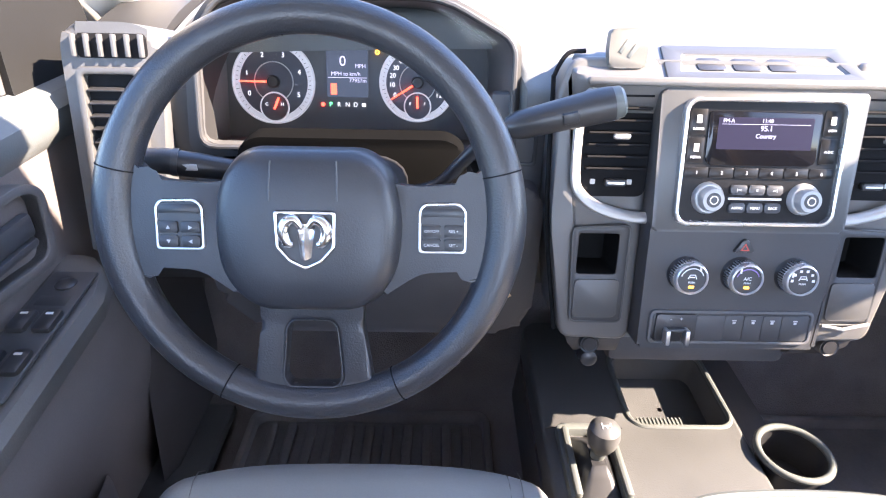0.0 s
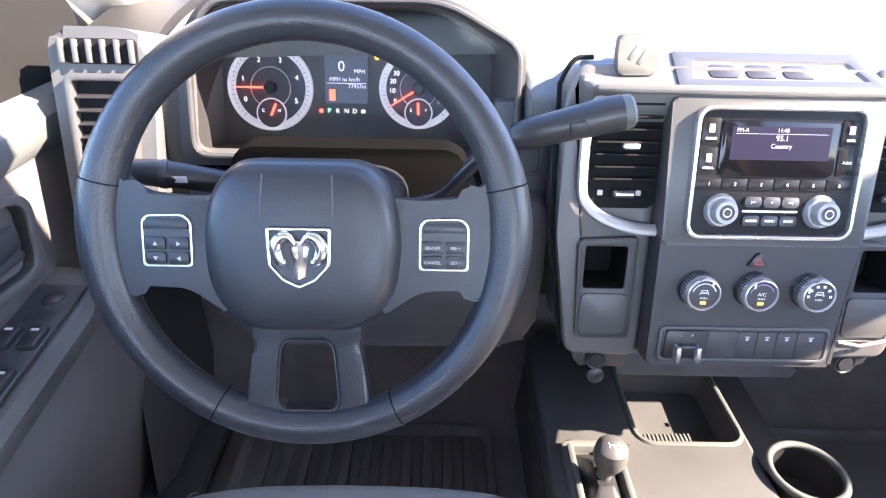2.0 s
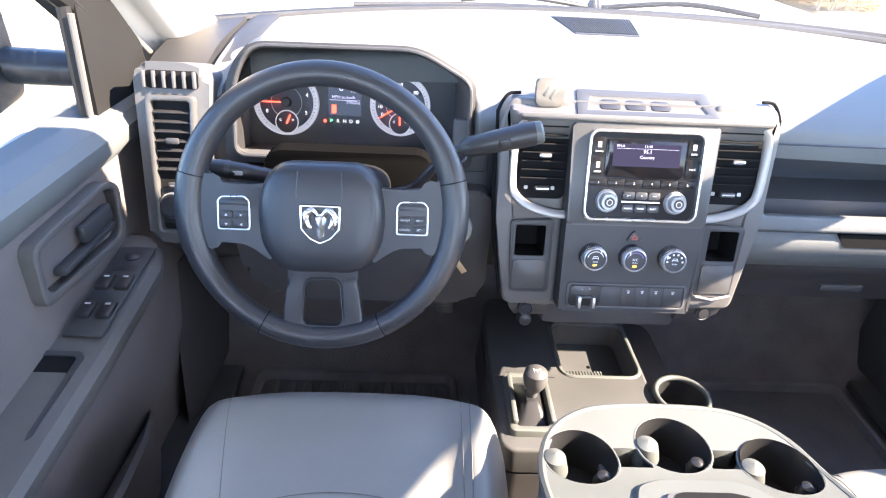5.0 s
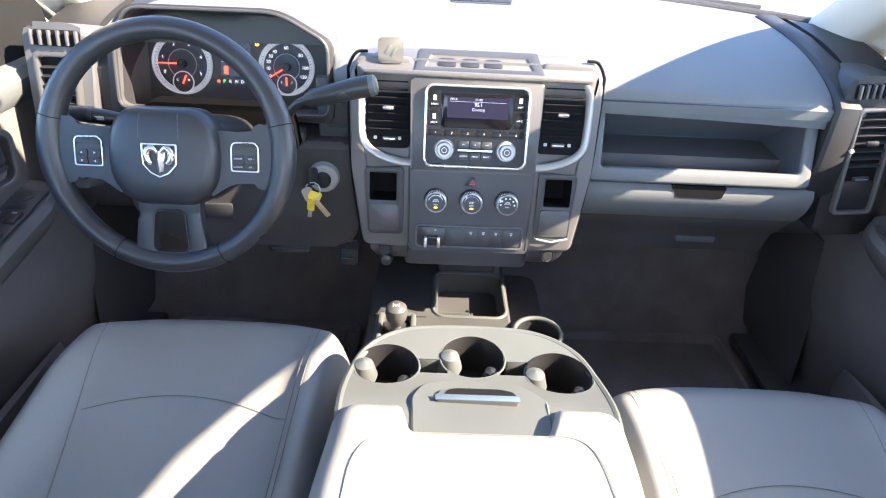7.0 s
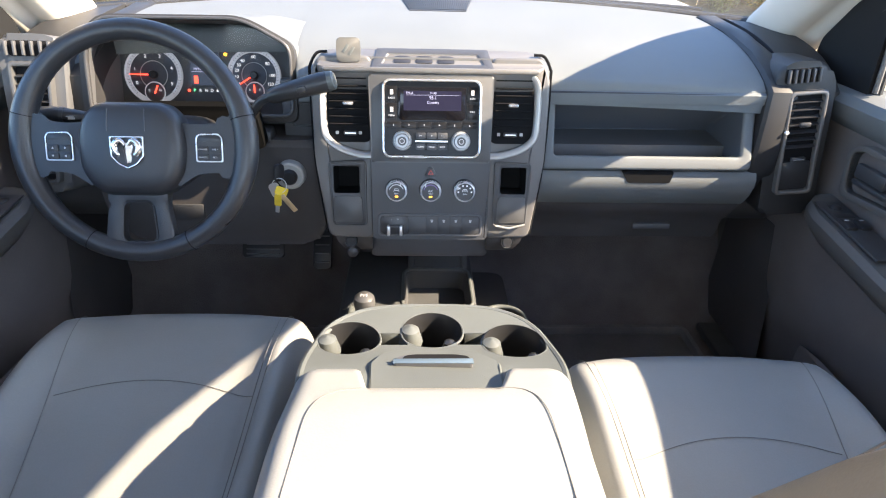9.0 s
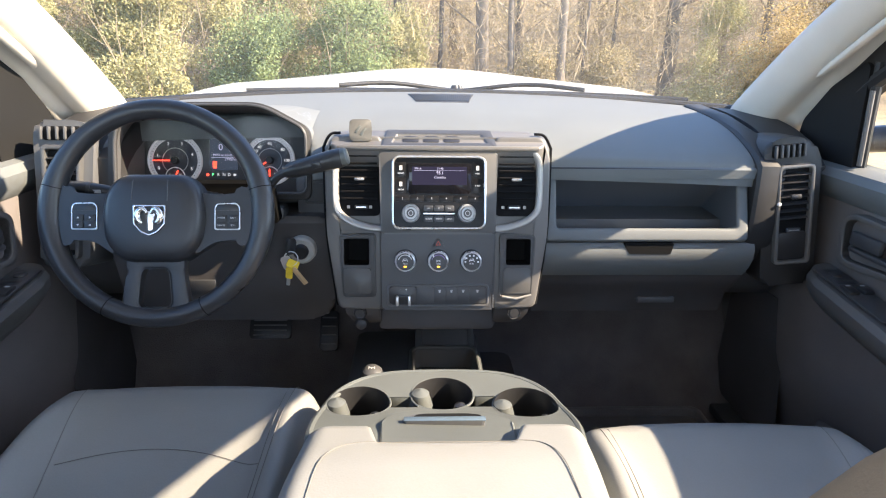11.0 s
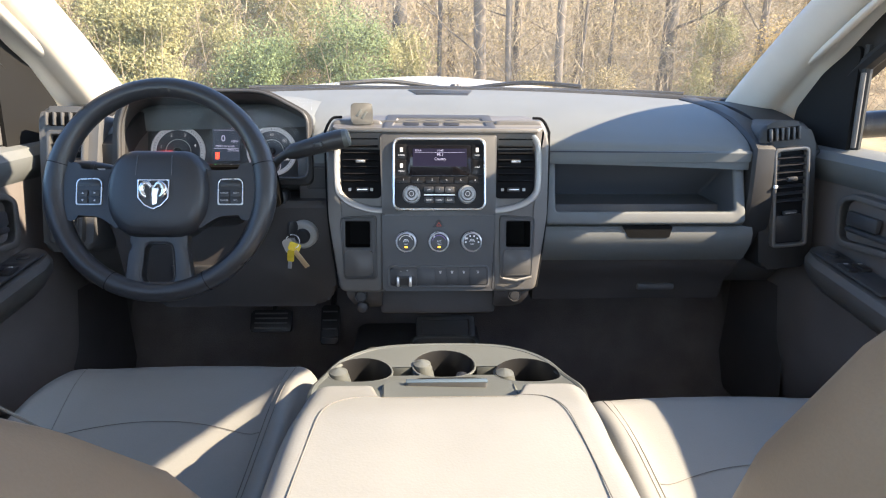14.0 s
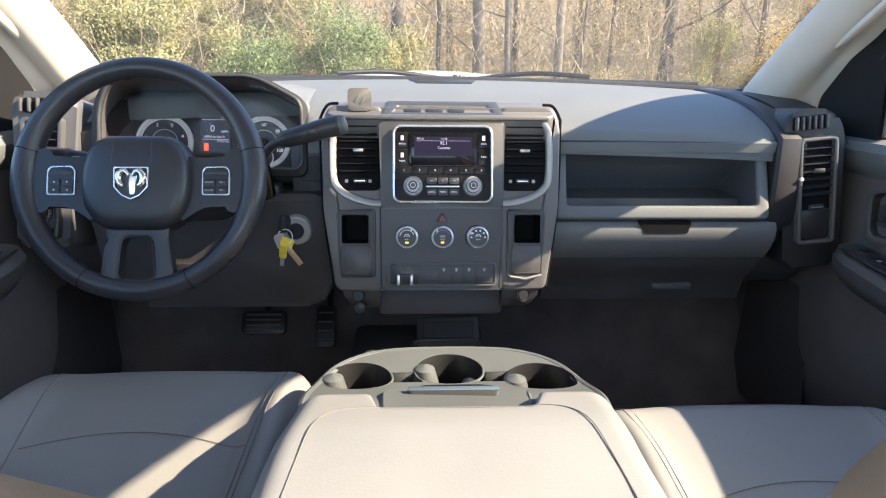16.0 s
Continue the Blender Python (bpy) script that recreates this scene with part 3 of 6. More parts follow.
def dashboard():
    d = thing("dashboard", pose(0, 0, 0), "grey moulded truck dashboard with a padded top, sunlit in patches", "dashboard")

    def top(u, v):
        x = -0.722 + 1.444 * u
        yb = base_y(x) + 0.01
        y0 = 0.108 + 0.170 * smoothstep(-0.70, -0.675, x) * smoothstep(-0.262, -0.282, x) + 0.045 * smoothstep(-0.69, -0.70, x)
        if v < 0.12:                        # rolls over the front edge
            a = v / 0.12
            y = y0 + 0.012 * a * a
            return (x, y, pad_z(x, y0) - 0.026 + 0.030 * math.sin(a * math.pi / 2))
        y = y0 + 0.012 + (yb - y0 - 0.012) * (v - 0.12) / 0.88
        return (x, y, pad_z(x, y) + 0.002)
    part("dash_pad", sheet(140, 36, top, thick=(0, 0, -0.02)), M_PAD, d, "grey grained soft top pad")
    part("pad_seam", tube([(x, 0.1045, 0.7665 - 0.006 * (x / 0.82) ** 2) for x in [0.235 + 0.475 * i / 16 for i in range(17)]], 0.0022, 6), M_BLACK, d)
    # defroster grille and speaker lid let into the pad
    def grid(u, v):
        x, y = 0.02 + (0.132 + 0.05 * v) * (u - 0.5), 0.43 + 0.165 * v
        return (x, y, pad_z(x, y) + 0.0035)
    g = part("defroster_grille", sheet(12, 8, grid, thick=(0, 0, -0.004)), M_PANEL, d, "dark slotted speaker and defroster grille")
    for i in range(30):
        u = (i + 0.5) / 30
        part("slat", tube([(p[0], p[1], p[2] + 0.0008) for p in (grid(u, 0.06), grid(u, 0.35), grid(u, 0.65), grid(u, 0.94))], 0.0013, 5), M_BLACK, g)

    # lower shell that carries all, from door to door
    prof = [(0.26, 0.645), (0.15, 0.64), (0.145, 0.58), (0.155, 0.50), (0.22, 0.43), (0.40, 0.40), (0.62, 0.42), (0.62, 0.645)]
    part("lower_shell", loft([[(x, y + 0.01, z) for y, z in prof] for x in (-0.83, -0.4, 0.0, 0.4, 0.83)]), M_DASH, d)

    # dark band that curves over the end of the pad
    for s in (-1, 1):
        band = []
        for y, z in ((base_y(0.7) - 0.02, None), (0.35, None), (0.22, None), (0.15, None), (0.118, None), (0.100, 0.77), (0.096, 0.72), (0.093, 0.66), (0.098, 0.60), (0.128, 0.555)):
            z = pad_z(0.69, y) + 0.006 if z is None else z
            y += 0.0 if s > 0 else 0.04
            band.append([(s * 0.671, y, z), (s * 0.677, y - 0.006, z + 0.004), (s * 0.712, y - 0.008, z + 0.004), (s * 0.74, y + 0.006, z - 0.008), (s * 0.74, y + 0.06, z - 0.03), (s * 0.671, y + 0.05, z - 0.03)])

        def cap(u, v):
            x = s * (0.735 + 0.105 * u)
            y = (0.135 if s > 0 else 0.165) + (base_y(x) - 0.01 - 0.15) * v
            return (x, y, pad_z(x, y) + 0.008 - 0.02 * (1 - v) ** 6)
        part("end_cap", sheet(8, 14, cap, thick=(0, 0, -0.03)), M_BAND, d, "dark cap over the dash end")
        part("end_band", loft(band), M_BAND, d, "dark band round the end of the pad")
    upper = loft([[(x, y, z) for y, z in ((0.108, 0.768), (0.1015, 0.764), (0.1035, 0.745), (0.15, 0.74), (0.15, 0.768))] for x in (0.228, 0.672)])
    part("upper_strip", upper, M_PAD, d)
    # passenger bin
    b = thing("open_bin", None)
    b.parent = d
    b.matrix_local = tilt(0.4485, 0.112, 0.687, 20)
    b["label"] = "open dashboard bin with a grey frame"
    o, i_ = rrect(0.440, 0.160, 0.012), rrect(0.390, 0.116, 0.007, 0, 0.0065)
    part("bin_frame", rim(o, i_, -0.008, 0.03, 0.006, 3), M_PAD, b)
    part("bin_pocket", loft([[(x, -0.002, z) for x, z in i_], [(x * 0.995, 0.04, z * 0.91 - 0.008) for x, z in i_], [(x * 0.985, 0.146, z * 0.67 - 0.030) for x, z in i_], [(x * 0.96, 0.150, z * 0.62 - 0.030) for x, z in i_], [(x * 0.02, 0.150, z * 0.02 - 0.03) for x, z in i_]], cap=False), M_BIN, b, "shaded inside of the bin")

    # glove box door
    gl = thing("glove_box", None)
    gl.parent = d
    pf = [(0.125, 0.612), (0.092, 0.606), (0.084, 0.592), (0.085, 0.572), (0.093, 0.552), (0.104, 0.535), (0.116, 0.522), (0.30, 0.53), (0.30, 0.60)]
    pl = [(0.128, 0.522), (0.128, 0.512), (0.150, 0.480), (0.172, 0.455), (0.182, 0.425), (0.19, 0.40), (0.29, 0.40), (0.29, 0.522)]
    x0, x1 = 0.232, 0.690
    part("glove_door", loft([[(x, y, z) for y, z in pf] for x in (x0, x0 + 0.01, 0.35, 0.45, 0.55, x1 - 0.01, x1)]), M_PAD, gl, "curved glove box door")
    part("lower_panel", loft([[(x, y, z) for y, z in pl] for x in (x0, 0.45, x1)]), M_LOWER, gl, "dark lower panel")
    # Flat near-black plate stands for the shade in the recessed handle notch.
    part("notch_shade", moved(plate(rounded([(-0.055, 0.012), (0.055, 0.012), (0.050, -0.014), (-0.040, -0.014)], 0.005), 0, 0.012), pose(0.455, 0.0835, 0.597)), M_POCKETSHADE, gl)
    part("lower_latch", box(0.09, 0.012, 0.016, (0.526, 0.176, 0.436), 0.004), M_DASH, gl, "dark lower latch bar")

    # end vents
    for s in (-1, 1):
        v = thing("end_vent", None)
        v.parent = d
        v.matrix_local = (tilt(0.762, 0.092, 0.670, 3) @ pose(0, 0, 0, 0, -6.5, -4) if s > 0 else tilt(-0.757, 0.090, 0.693, 14))
        house = rounded([(-0.060, -0.16), (0.054, -0.16), (0.056, 0.115), (0.036, 0.160), (-0.03, 0.168), (-0.062, 0.15)] if s > 0 else [(-0.058, -0.135), (0.040, -0.135), (0.062, 0.15), (0.03, 0.165), (-0.05, 0.165), (-0.060, 0.14)], 0.02)
        # Left housing is lighter than the right, its lit look put into the material.
        part("vent_housing", plate(house, 0.006, 0.12, 0.012, 3), M_BAND if s > 0 else M_DASH, v)
        vw = 0.076
        if s > 0:
            o, i_ = rrect(vw, 0.218, 0.010, 0, 0.0), rrect(vw - 0.016, 0.202, 0.006, 0, 0.0)
        else:
            o = rounded([(-0.040, -0.117), (0.026, -0.117), (0.040, 0.114), (-0.040, 0.114)], 0.010)
            i_ = rounded([(-0.031, -0.109), (0.018, -0.109), (0.031, 0.105), (-0.031, 0.105)], 0.006)
        # Left bezel is darker than the right; its shade is in the material.
        part("vent_bezel", rim(o, i_, -0.008, 0.012, 0.003), M_TRIM if s > 0 else M_FLANK, v, "silver vent bezel")
        # Flat near-black back stands for the shade behind the blades.
        part("vent_back", plate(i_, 0.004, 0.008), M_DEEP, v)
        for k in range(7):
            z = 0.088 - 0.0155 * k
            part("vent_slat", moved(box(vw - 0.018 - (0.0 if s > 0 else 0.0009 * k), 0.010, 0.0022, (0, 0, 0), 0.0006), pose(0 if s > 0 else -0.0004 * k, -0.001, z, 24, 0, 0)), M_BLACK, v)
        part("vent_knob", box(0.022, 0.008, 0.010, (0, -0.009, 0.042), 0.003), M_PANEL, v)
        part("vent_wheel", box(0.030, 0.008, 0.010, (0, -0.004, -0.032), 0.003), M_PANEL, v)
        part("wheel_mark", box(0.022, 0.001, 0.002, (0, -0.0085, -0.032)), M_SATIN, v)
        part("blank_plate", plate(rrect(vw - 0.018 if s > 0 else 0.046, 0.060, 0.004, 0 if s > 0 else -0.006, -0.068), -0.001, 0.004, 0.001), M_BLACK, v)
        if s > 0:
            part("clip", lathe([(0.003, -0.013), (0.0042, -0.011), (0.0042, -0.006)], 12, loc=(-0.034, 0, 0.028)), M_WHITE_PLASTIC, v, "white vent clip")
        else:
            part("lamp_switch", lathe([(0.017, -0.016), (0.020, -0.012), (0.021, 0.0)], 28, loc=(-0.008, 0, -0.066)), M_BLACK, v, "round headlamp switch")
            part("switch_ring", lathe([(0.0205, -0.0125), (0.0225, -0.010), (0.0225, -0.004), (0.0205, -0.004)], 28, loc=(-0.008, 0, -0.066), cap=False), M_SATIN, v)
        # slotted side window demister above
        dm = part("demister", plate(rrect(vw - 0.006 if s > 0 else 0.084, 0.028, 0.006, -0.012 if s > 0 else 0.002, 0.138), 0.004, 0.012, 0.002), M_DEEP, v, "slotted side window demister")
        for k in range(6):
            part("demister_fin", box(0.0045, 0.008, 0.026, (-0.041 + (0.058 if s > 0 else 0.080) / 5 * k, 0.001, 0.138), 0.001), M_DASH, dm)
    return d


M_WHITE_PLASTIC = mat("white_plastic", (0.8, 0.8, 0.8), 0.4)
dashboard()


# ---- instrument cluster ----
def gauge(c, u, v, r, marks, needle, sub, name):
    g = thing(name, None)
    g.parent = c
    g.matrix_local = pose(u, 0, v)
    part("dial_face", lathe([(r * 1.02, 0.004), (r * 1.02, 0.0), (0.0005, 0.0)], 48), M_DIAL, g)
    part("dial_ring", lathe([(r * 0.86, 0.0), (r * 0.865, -0.0016), (r * 0.995, -0.0018), (r * 1.01, -0.006), (r * 1.04, -0.006), (r * 1.05, 0.002)], 64, cap=False), M_DIALRING, g, "silver ring")
    part("inner_ring", lathe([(r * 0.475, -0.0008), (r * 0.49, -0.0014), (r * 0.505, -0.0008)], 40, cap=False), M_GREYMARK, g)
    for a, txt in marks:
        words(txt, r * 0.17, M_WHITE, g, r * 0.70 * math.cos(radians(a)), -0.001, r * 0.70 * math.sin(radians(a)), "numeral")
    tk = bmesh.new()
    for i in range(41):
        a = radians(225 - 270 * i / 40)
        tk = box(r * 0.012, 0.0006, r * (0.09 if i % 5 == 0 else 0.05), (0, 0, 0), bm=tk, rot=pose(r * 0.93 * math.cos(a), -0.0022, r * 0.93 * math.sin(a), 0, 90 - math.degrees(a), 0))
    part("tick_marks", tk, M_BLACK, g, smooth=False)
    a = radians(needle)
    part("needle", tube([(r * 0.12 * math.cos(a), -0.006, r * 0.12 * math.sin(a)), (r * 0.84 * math.cos(a), -0.006, r * 0.84 * math.sin(a))], [r * 0.028, r * 0.016], 8), M_RED, g, "red needle")
    part("needle_hub", lathe([(r * 0.13, -0.011), (r * 0.16, -0.008), (r * 0.16, 0.0)], 24), M_BLACK, g)
    s = thing("sub_dial", None)
    s.parent = g
    s.matrix_local = pose(0, -0.002, -r * 0.62)
    part("sub_face", lathe([(r * 0.36, 0.001), (r * 0.36, 0.0), (0.0005, 0.0)], 36), M_DIAL, s)
    part("sub_ring", lathe([(r * 0.34, -0.001), (r * 0.37, -0.002), (r * 0.38, 0.001)], 36, cap=False), M_DIALRING, s)
    a = radians(sub)
    part("sub_needle", tube([(0, -0.003, -r * 0.05), (r * 0.26 * math.cos(a), -0.003, r * 0.26 * math.sin(a))], r * 0.03, 8), M_RED, s)
    for k, ch in ((150, "E" if name == "speedometer" else "C"), (30, "F" if name == "speedometer" else "H")):
        words(ch, r * 0.11, M_WHITE, s, r * 0.23 * math.cos(radians(k)), -0.001, r * 0.23 * math.sin(radians(k)) - r * 0.05, "numeral")
    return g


def cluster():
    c = thing("instrument_cluster", tilt(-0.512, 0.33, 0.733, 16), "dark instrument cluster with two silver ringed gauges, lit red needles", "instrument cluster")
    hood_at = tilt(-0.512, 0.33, 0.733, 16).inverted() @ tilt(-0.4685, 0.245, 0.750, 16)
    part("back_panel", plate([(-0.225, -0.090), (0.235, -0.090), (0.235, 0.062), (0.131, 0.115), (-0.19, 0.115), (-0.222, 0.058)], 0.003, 0.02), M_DASH, c)
    gauge(c, -0.112, 0.0, 0.0615, [(205, "0"), (163, "1"), (112, "2"), (68, "3"), (20, "4"), (-27, "5")], 180, 62, "tachometer")
    gauge(c, 0.113, 0.002, 0.0575, [(208, "0"), (185, "10"), (165, "20"), (147, "30"), (128, "40"), (90, "60"), (40, "80"), (0, "100"), (-28, "120")], 212, 92, "speedometer")
    dp = thing("driver_display", None)
    dp.parent = c
    dp.matrix_local = pose(0.003, 0, 0.021) @ Matrix.Scale(1.12, 4)
    part("display_glass", plate(rrect(0.058, 0.076, 0.003), -0.001, 0.003), M_DISP, dp)
    words("71°F", 0.0075, M_LCDTXT, dp, 0.024, -0.0015, 0.033, "readout", "RIGHT")
    words("0", 0.019, M_LCDTXT, dp, -0.006, -0.0015, 0.010, "readout")
    words("MPH", 0.0075, M_LCDTXT, dp, 0.026, -0.0015, 0.004, "readout", "RIGHT")
    words("MPH to km/h", 0.0075, M_LCDTXT, dp, -0.002, -0.0015, -0.0065, "readout")
    words("77957m", 0.0075, M_LCDTXT, dp, 0.027, -0.0015, -0.0155, "readout", "RIGHT")
    for z in (0.0285, -0.0115):
        part("divider_line", box(0.054, 0.0006, 0.0007, (0, -0.0014, z)), M_LCDTXT, dp, smooth=False)
    part("seat_belt_warning", box(0.008, 0.0006, 0.015, (-0.019, -0.0014, -0.027), 0.0), M_RED, dp, smooth=False)
    for x, ch, m in ((-0.024, "P", M_GREEN), (-0.011, "R", M_WHITE), (0.0025, "N", M_WHITE), (0.015, "D", M_WHITE)):
        words(ch, 0.0095, m, c, x, 0.001, -0.033, "gear_letter")
    part("belt_lamp", lathe([(0.003, 0.0), (0.003, 0.003)], 12, loc=(-0.0365, 0, -0.033)), M_RED, c)
    part("tow_lamp", box(0.006, 0.001, 0.005, (0.028, 0.0015, -0.033)), M_WHITE, c, smooth=False)
    part("tyre_lamp", lathe([(0.0035, 0.0), (0.0035, 0.003), (0.002, 0.003), (0.002, 0.0)], 14, loc=(0.050, 0, 0.047), cap=False), M_AMBER, c)
    # hood: a deep collar round the gauges and a brow that runs back into the pad
    mouth = [(-0.195, -0.075), (0.193, -0.075), (0.193, 0.052), (0.105, 0.098), (-0.160, 0.096), (-0.188, 0.045)]
    back = [(-0.185, -0.07), (0.182, -0.07), (0.182, 0.050), (0.10, 0.09), (-0.153, 0.09), (-0.178, 0.045)]
    outer = [(-0.215, -0.090), (0.203, -0.090), (0.204, 0.058), (0.110, 0.108), (-0.167, 0.106), (-0.205, 0.052)]
    brow = [(-0.225, -0.090), (0.228, -0.090), (0.228, 0.116), (0.135, 0.134), (-0.180, 0.131), (-0.222, 0.112)]
    rr = [0.02, 0.02, 0.02, 0.03, 0.03, 0.03]
    br = rounded(brow, rr)
    mo, ba, ou = rounded(mouth, rr), rounded(back, rr), rounded(outer, rr)
    hood = loft([[(x * 1.2 + 0.005, 0.004, z * 1.22) for x, z in ba], [tuple(hood_at @ Vector((x, -0.115 - 0.10 * z, z))) for x, z in mo]], cap=False)
    part("cluster_collar", hood, M_DASH, c)
    lip = loft([[(x, -0.115 - 0.10 * z, z) for x, z in mo], [(x * 1.012, -0.121 - 0.10 * z, z * 1.03) for x, z in mo], [(x, -0.117 - 0.10 * z, z) for x, z in ou], [(x * 1.005, -0.10 - 0.10 * z, z * 1.01) for x, z in ou]], cap=False)
    part("hood_lip", moved(lip, hood_at), M_BAND, c, "dark front lip of the hood")
    lip = loft([[(x * 1.005, -0.10 - 0.10 * z, z * 1.01) for x, z in ou], [(x * 1.02, -0.06, z * 1.06) for x, z in ou], [(x, 0.045, z) for x, z in br], [(x * 1.04, 0.12, z * 1.02) for x, z in br], [(x * 1.06, 0.24, z * 0.85 - 0.02) for x, z in br]], cap=False)
    part("cluster_hood", moved(lip, hood_at), M_PAD, c, "grey hood over the gauges")
    part("hood_edge", moved(tube([(x * 1.014, -0.122 - 0.10 * z, z * 1.035) for x, z in mo], 0.0035, 8, closed=True), hood_at), M_PANEL, c, "dark lip of the hood")
    ln = part("cluster_lens", moved(sheet(6, 6, lambda u, v: (-0.19 + 0.385 * u, -0.035 - 0.03 * v, -0.07 + 0.17 * v)), hood_at), M_LENS, c, "clear lens over the gauges")
    inward(ln, (-0.4, -2, 1))


cluster()


# ---- steering column, levers and key ----
def column():
    c = thing("steering_column", pose(-0.4785, 0, 0), "dark shrouded steering column under the gauges", "steering column")
    sh = lambda y, z, w, h: [(w * math.copysign(abs(math.cos(a)) ** 0.6, math.cos(a)), y, z + h * math.copysign(abs(math.sin(a)) ** 0.6, math.sin(a))) for a in [2 * math.pi * i / 24 for i in range(24)]]
    part("shroud", loft([sh(-0.085, 0.715, 0.050, 0.045), sh(-0.05, 0.708, 0.066, 0.050), sh(0.03, 0.680, 0.078, 0.052), sh(0.13, 0.648, 0.080, 0.052), sh(0.22, 0.615, 0.075, 0.050)]), M_BLACK, c)
    kp = [(-0.215, 0.625), (-0.20, 0.48), (-0.14, 0.42), (0.225, 0.42), (0.254, 0.45), (0.256, 0.63), (0.245, 0.66), (-0.20, 0.66)]
    part("knee_panel", plate(rounded(kp, 0.02), 0.105, 0.2, 0.012), M_LOWER, c, "dark knee panel below the column")
    part("side_filler", box(0.075, 0.02, 0.15, (0.217, 0.145, 0.70), 0.006), M_DASH, c, "dark filler panel beside the hood")
    fo = rrect(0.046, 0.05, 0.006)
    part("filler_pocket", moved(rim(fo, rrect(0.036, 0.040, 0.004), -0.004, 0.002, 0.001), pose(0.220, 0.134, 0.705)), M_PANEL, c)
    part("pocket_back", moved(plate(rrect(0.036, 0.040, 0.004), -0.001, 0.001), pose(0.220, 0.134, 0.705)), M_PANEL, c)
    part("cluster_shelf", box(0.36, 0.05, 0.03, (-0.02, 0.125, 0.665), 0.01), M_PANEL, c)
    # Flat black plate; the shade round the column is painted, not cast.
    part("shroud_shade", plate(rounded([(-0.135, 0.655), (0.155, 0.655), (0.145, 0.725), (0.125, 0.738), (-0.105, 0.738), (-0.125, 0.725)], 0.010), 0.066, 0.10, 0.004), M_HOLESHADE, c, "black plate standing for the shaded opening round the column")
    bk = part("ignition_bezel", lathe([(0.022, 0.088), (0.025, 0.087), (0.029, 0.090), (0.031, 0.106)], 28, loc=(0.191, 0, 0.588)), M_PALEPLASTIC, c, "silver ring of the ignition lock")
    part("ignition_barrel", lathe([(0.013, 0.076), (0.016, 0.080), (0.016, 0.1)], 24, loc=(0.191, 0, 0.588)), M_BLACK, c)
    part("fuse_door", box(0.10, 0.006, 0.035, (-0.05, 0.102, 0.50), 0.003), M_PANEL, c)
    # turn signal lever
    lv = part("signal_lever", tube([(-0.05, -0.030, 0.728), (-0.09, -0.040, 0.740), (-0.125, -0.048, 0.749), (-0.155, -0.053, 0.755), (-0.185, -0.057, 0.758)], [0.009, 0.011, 0.0125, 0.013, 0.011], 14), M_BLACK, c, "black turn signal lever")
    part("lever_collar", tube([(-0.142, -0.0508, 0.7525), (-0.148, -0.0518, 0.7535)], 0.0138, 14), M_PANEL, lv)
    part("lever_mark", box(0.014, 0.001, 0.006, (-0.128, -0.0612, 0.752)), M_GREYMARK, lv)
    # column gear lever
    pts = [(0.075, 0.04, 0.68), (0.115, 0.035, 0.695), (0.145, 0.025, 0.732), (0.172, 0.014, 0.764), (0.198, 0.010, 0.776)]
    gl = part("gear_lever", tube(spline(pts, 5), [0.008] * 21, 12), M_BLACK, c, "black column gear lever")
    part("lever_grip", tube([(0.188, 0.011, 0.773), (0.201, 0.010, 0.777), (0.236, 0.009, 0.787), (0.280, 0.009, 0.799), (0.295, 0.0095, 0.802)], [0.011, 0.0155, 0.0165, 0.0185, 0.018], 18), M_BLACK, gl, "dark gear lever grip")
    part("grip_cap", tube([(0.295, 0.0095, 0.802), (0.304, 0.0095, 0.8045), (0.307, 0.0095, 0.8053)], [0.0175, 0.0165, 0.013], 18), M_CONS, gl)
    part("tow_button", moved(box(0.017, 0.006, 0.012, (0, 0, 0), 0.002), pose(0.250, -0.0075, 0.791, 0, -14, 0)), M_BLACK, gl)
    return c


column()


def keys():
    k = thing("key_ring", pose(-0.298, 0.042, 0.608), "keys with a yellow tag hanging from the ignition", "keys")
    part("key_head", moved(plate(rrect(0.026, 0.034, 0.009), -0.003, 0.003, 0.002), pose(-0.002, 0.008, 0.004, 0, 12, 60)), M_BLACK, k)
    part("ring", tube([(0.014 * math.cos(a), -0.006 + 0.004 * math.sin(a), -0.018 + 0.014 * math.sin(a)) for a in [2 * math.pi * i / 20 for i in range(20)]], 0.0012, 6, closed=True), M_SATIN, k)
    part("tag", moved(plate(rrect(0.024, 0.017, 0.003), -0.001, 0.001), pose(0.004, -0.010, -0.028, 0, 25, 15)), M_YELLOW, k, "bright yellow plastic tag")
    part("brass_key", moved(box(0.011, 0.002, 0.045, (0, 0, -0.022), 0.001), pose(0.004, -0.012, -0.036, 8, -32, 0)), M_BRASS, k, "brass coloured key blade")
    part("pale_key", moved(plate(rrect(0.020, 0.030, 0.007), -0.001, 0.001), pose(-0.008, -0.009, -0.026, 0, -18, 10)), M_SATIN, k, "bright steel key head")
    part("tag_strip", moved(plate(rrect(0.014, 0.024, 0.003), -0.001, 0.001), pose(-0.004, -0.014, -0.046, 0, 6, -10)), M_YELLOW, k)
    part("spare_key", moved(box(0.008, 0.002, 0.04, (0, 0, -0.02), 0.001), pose(-0.004, -0.008, -0.036, 0, 8, 0)), M_SATIN, k)


keys()


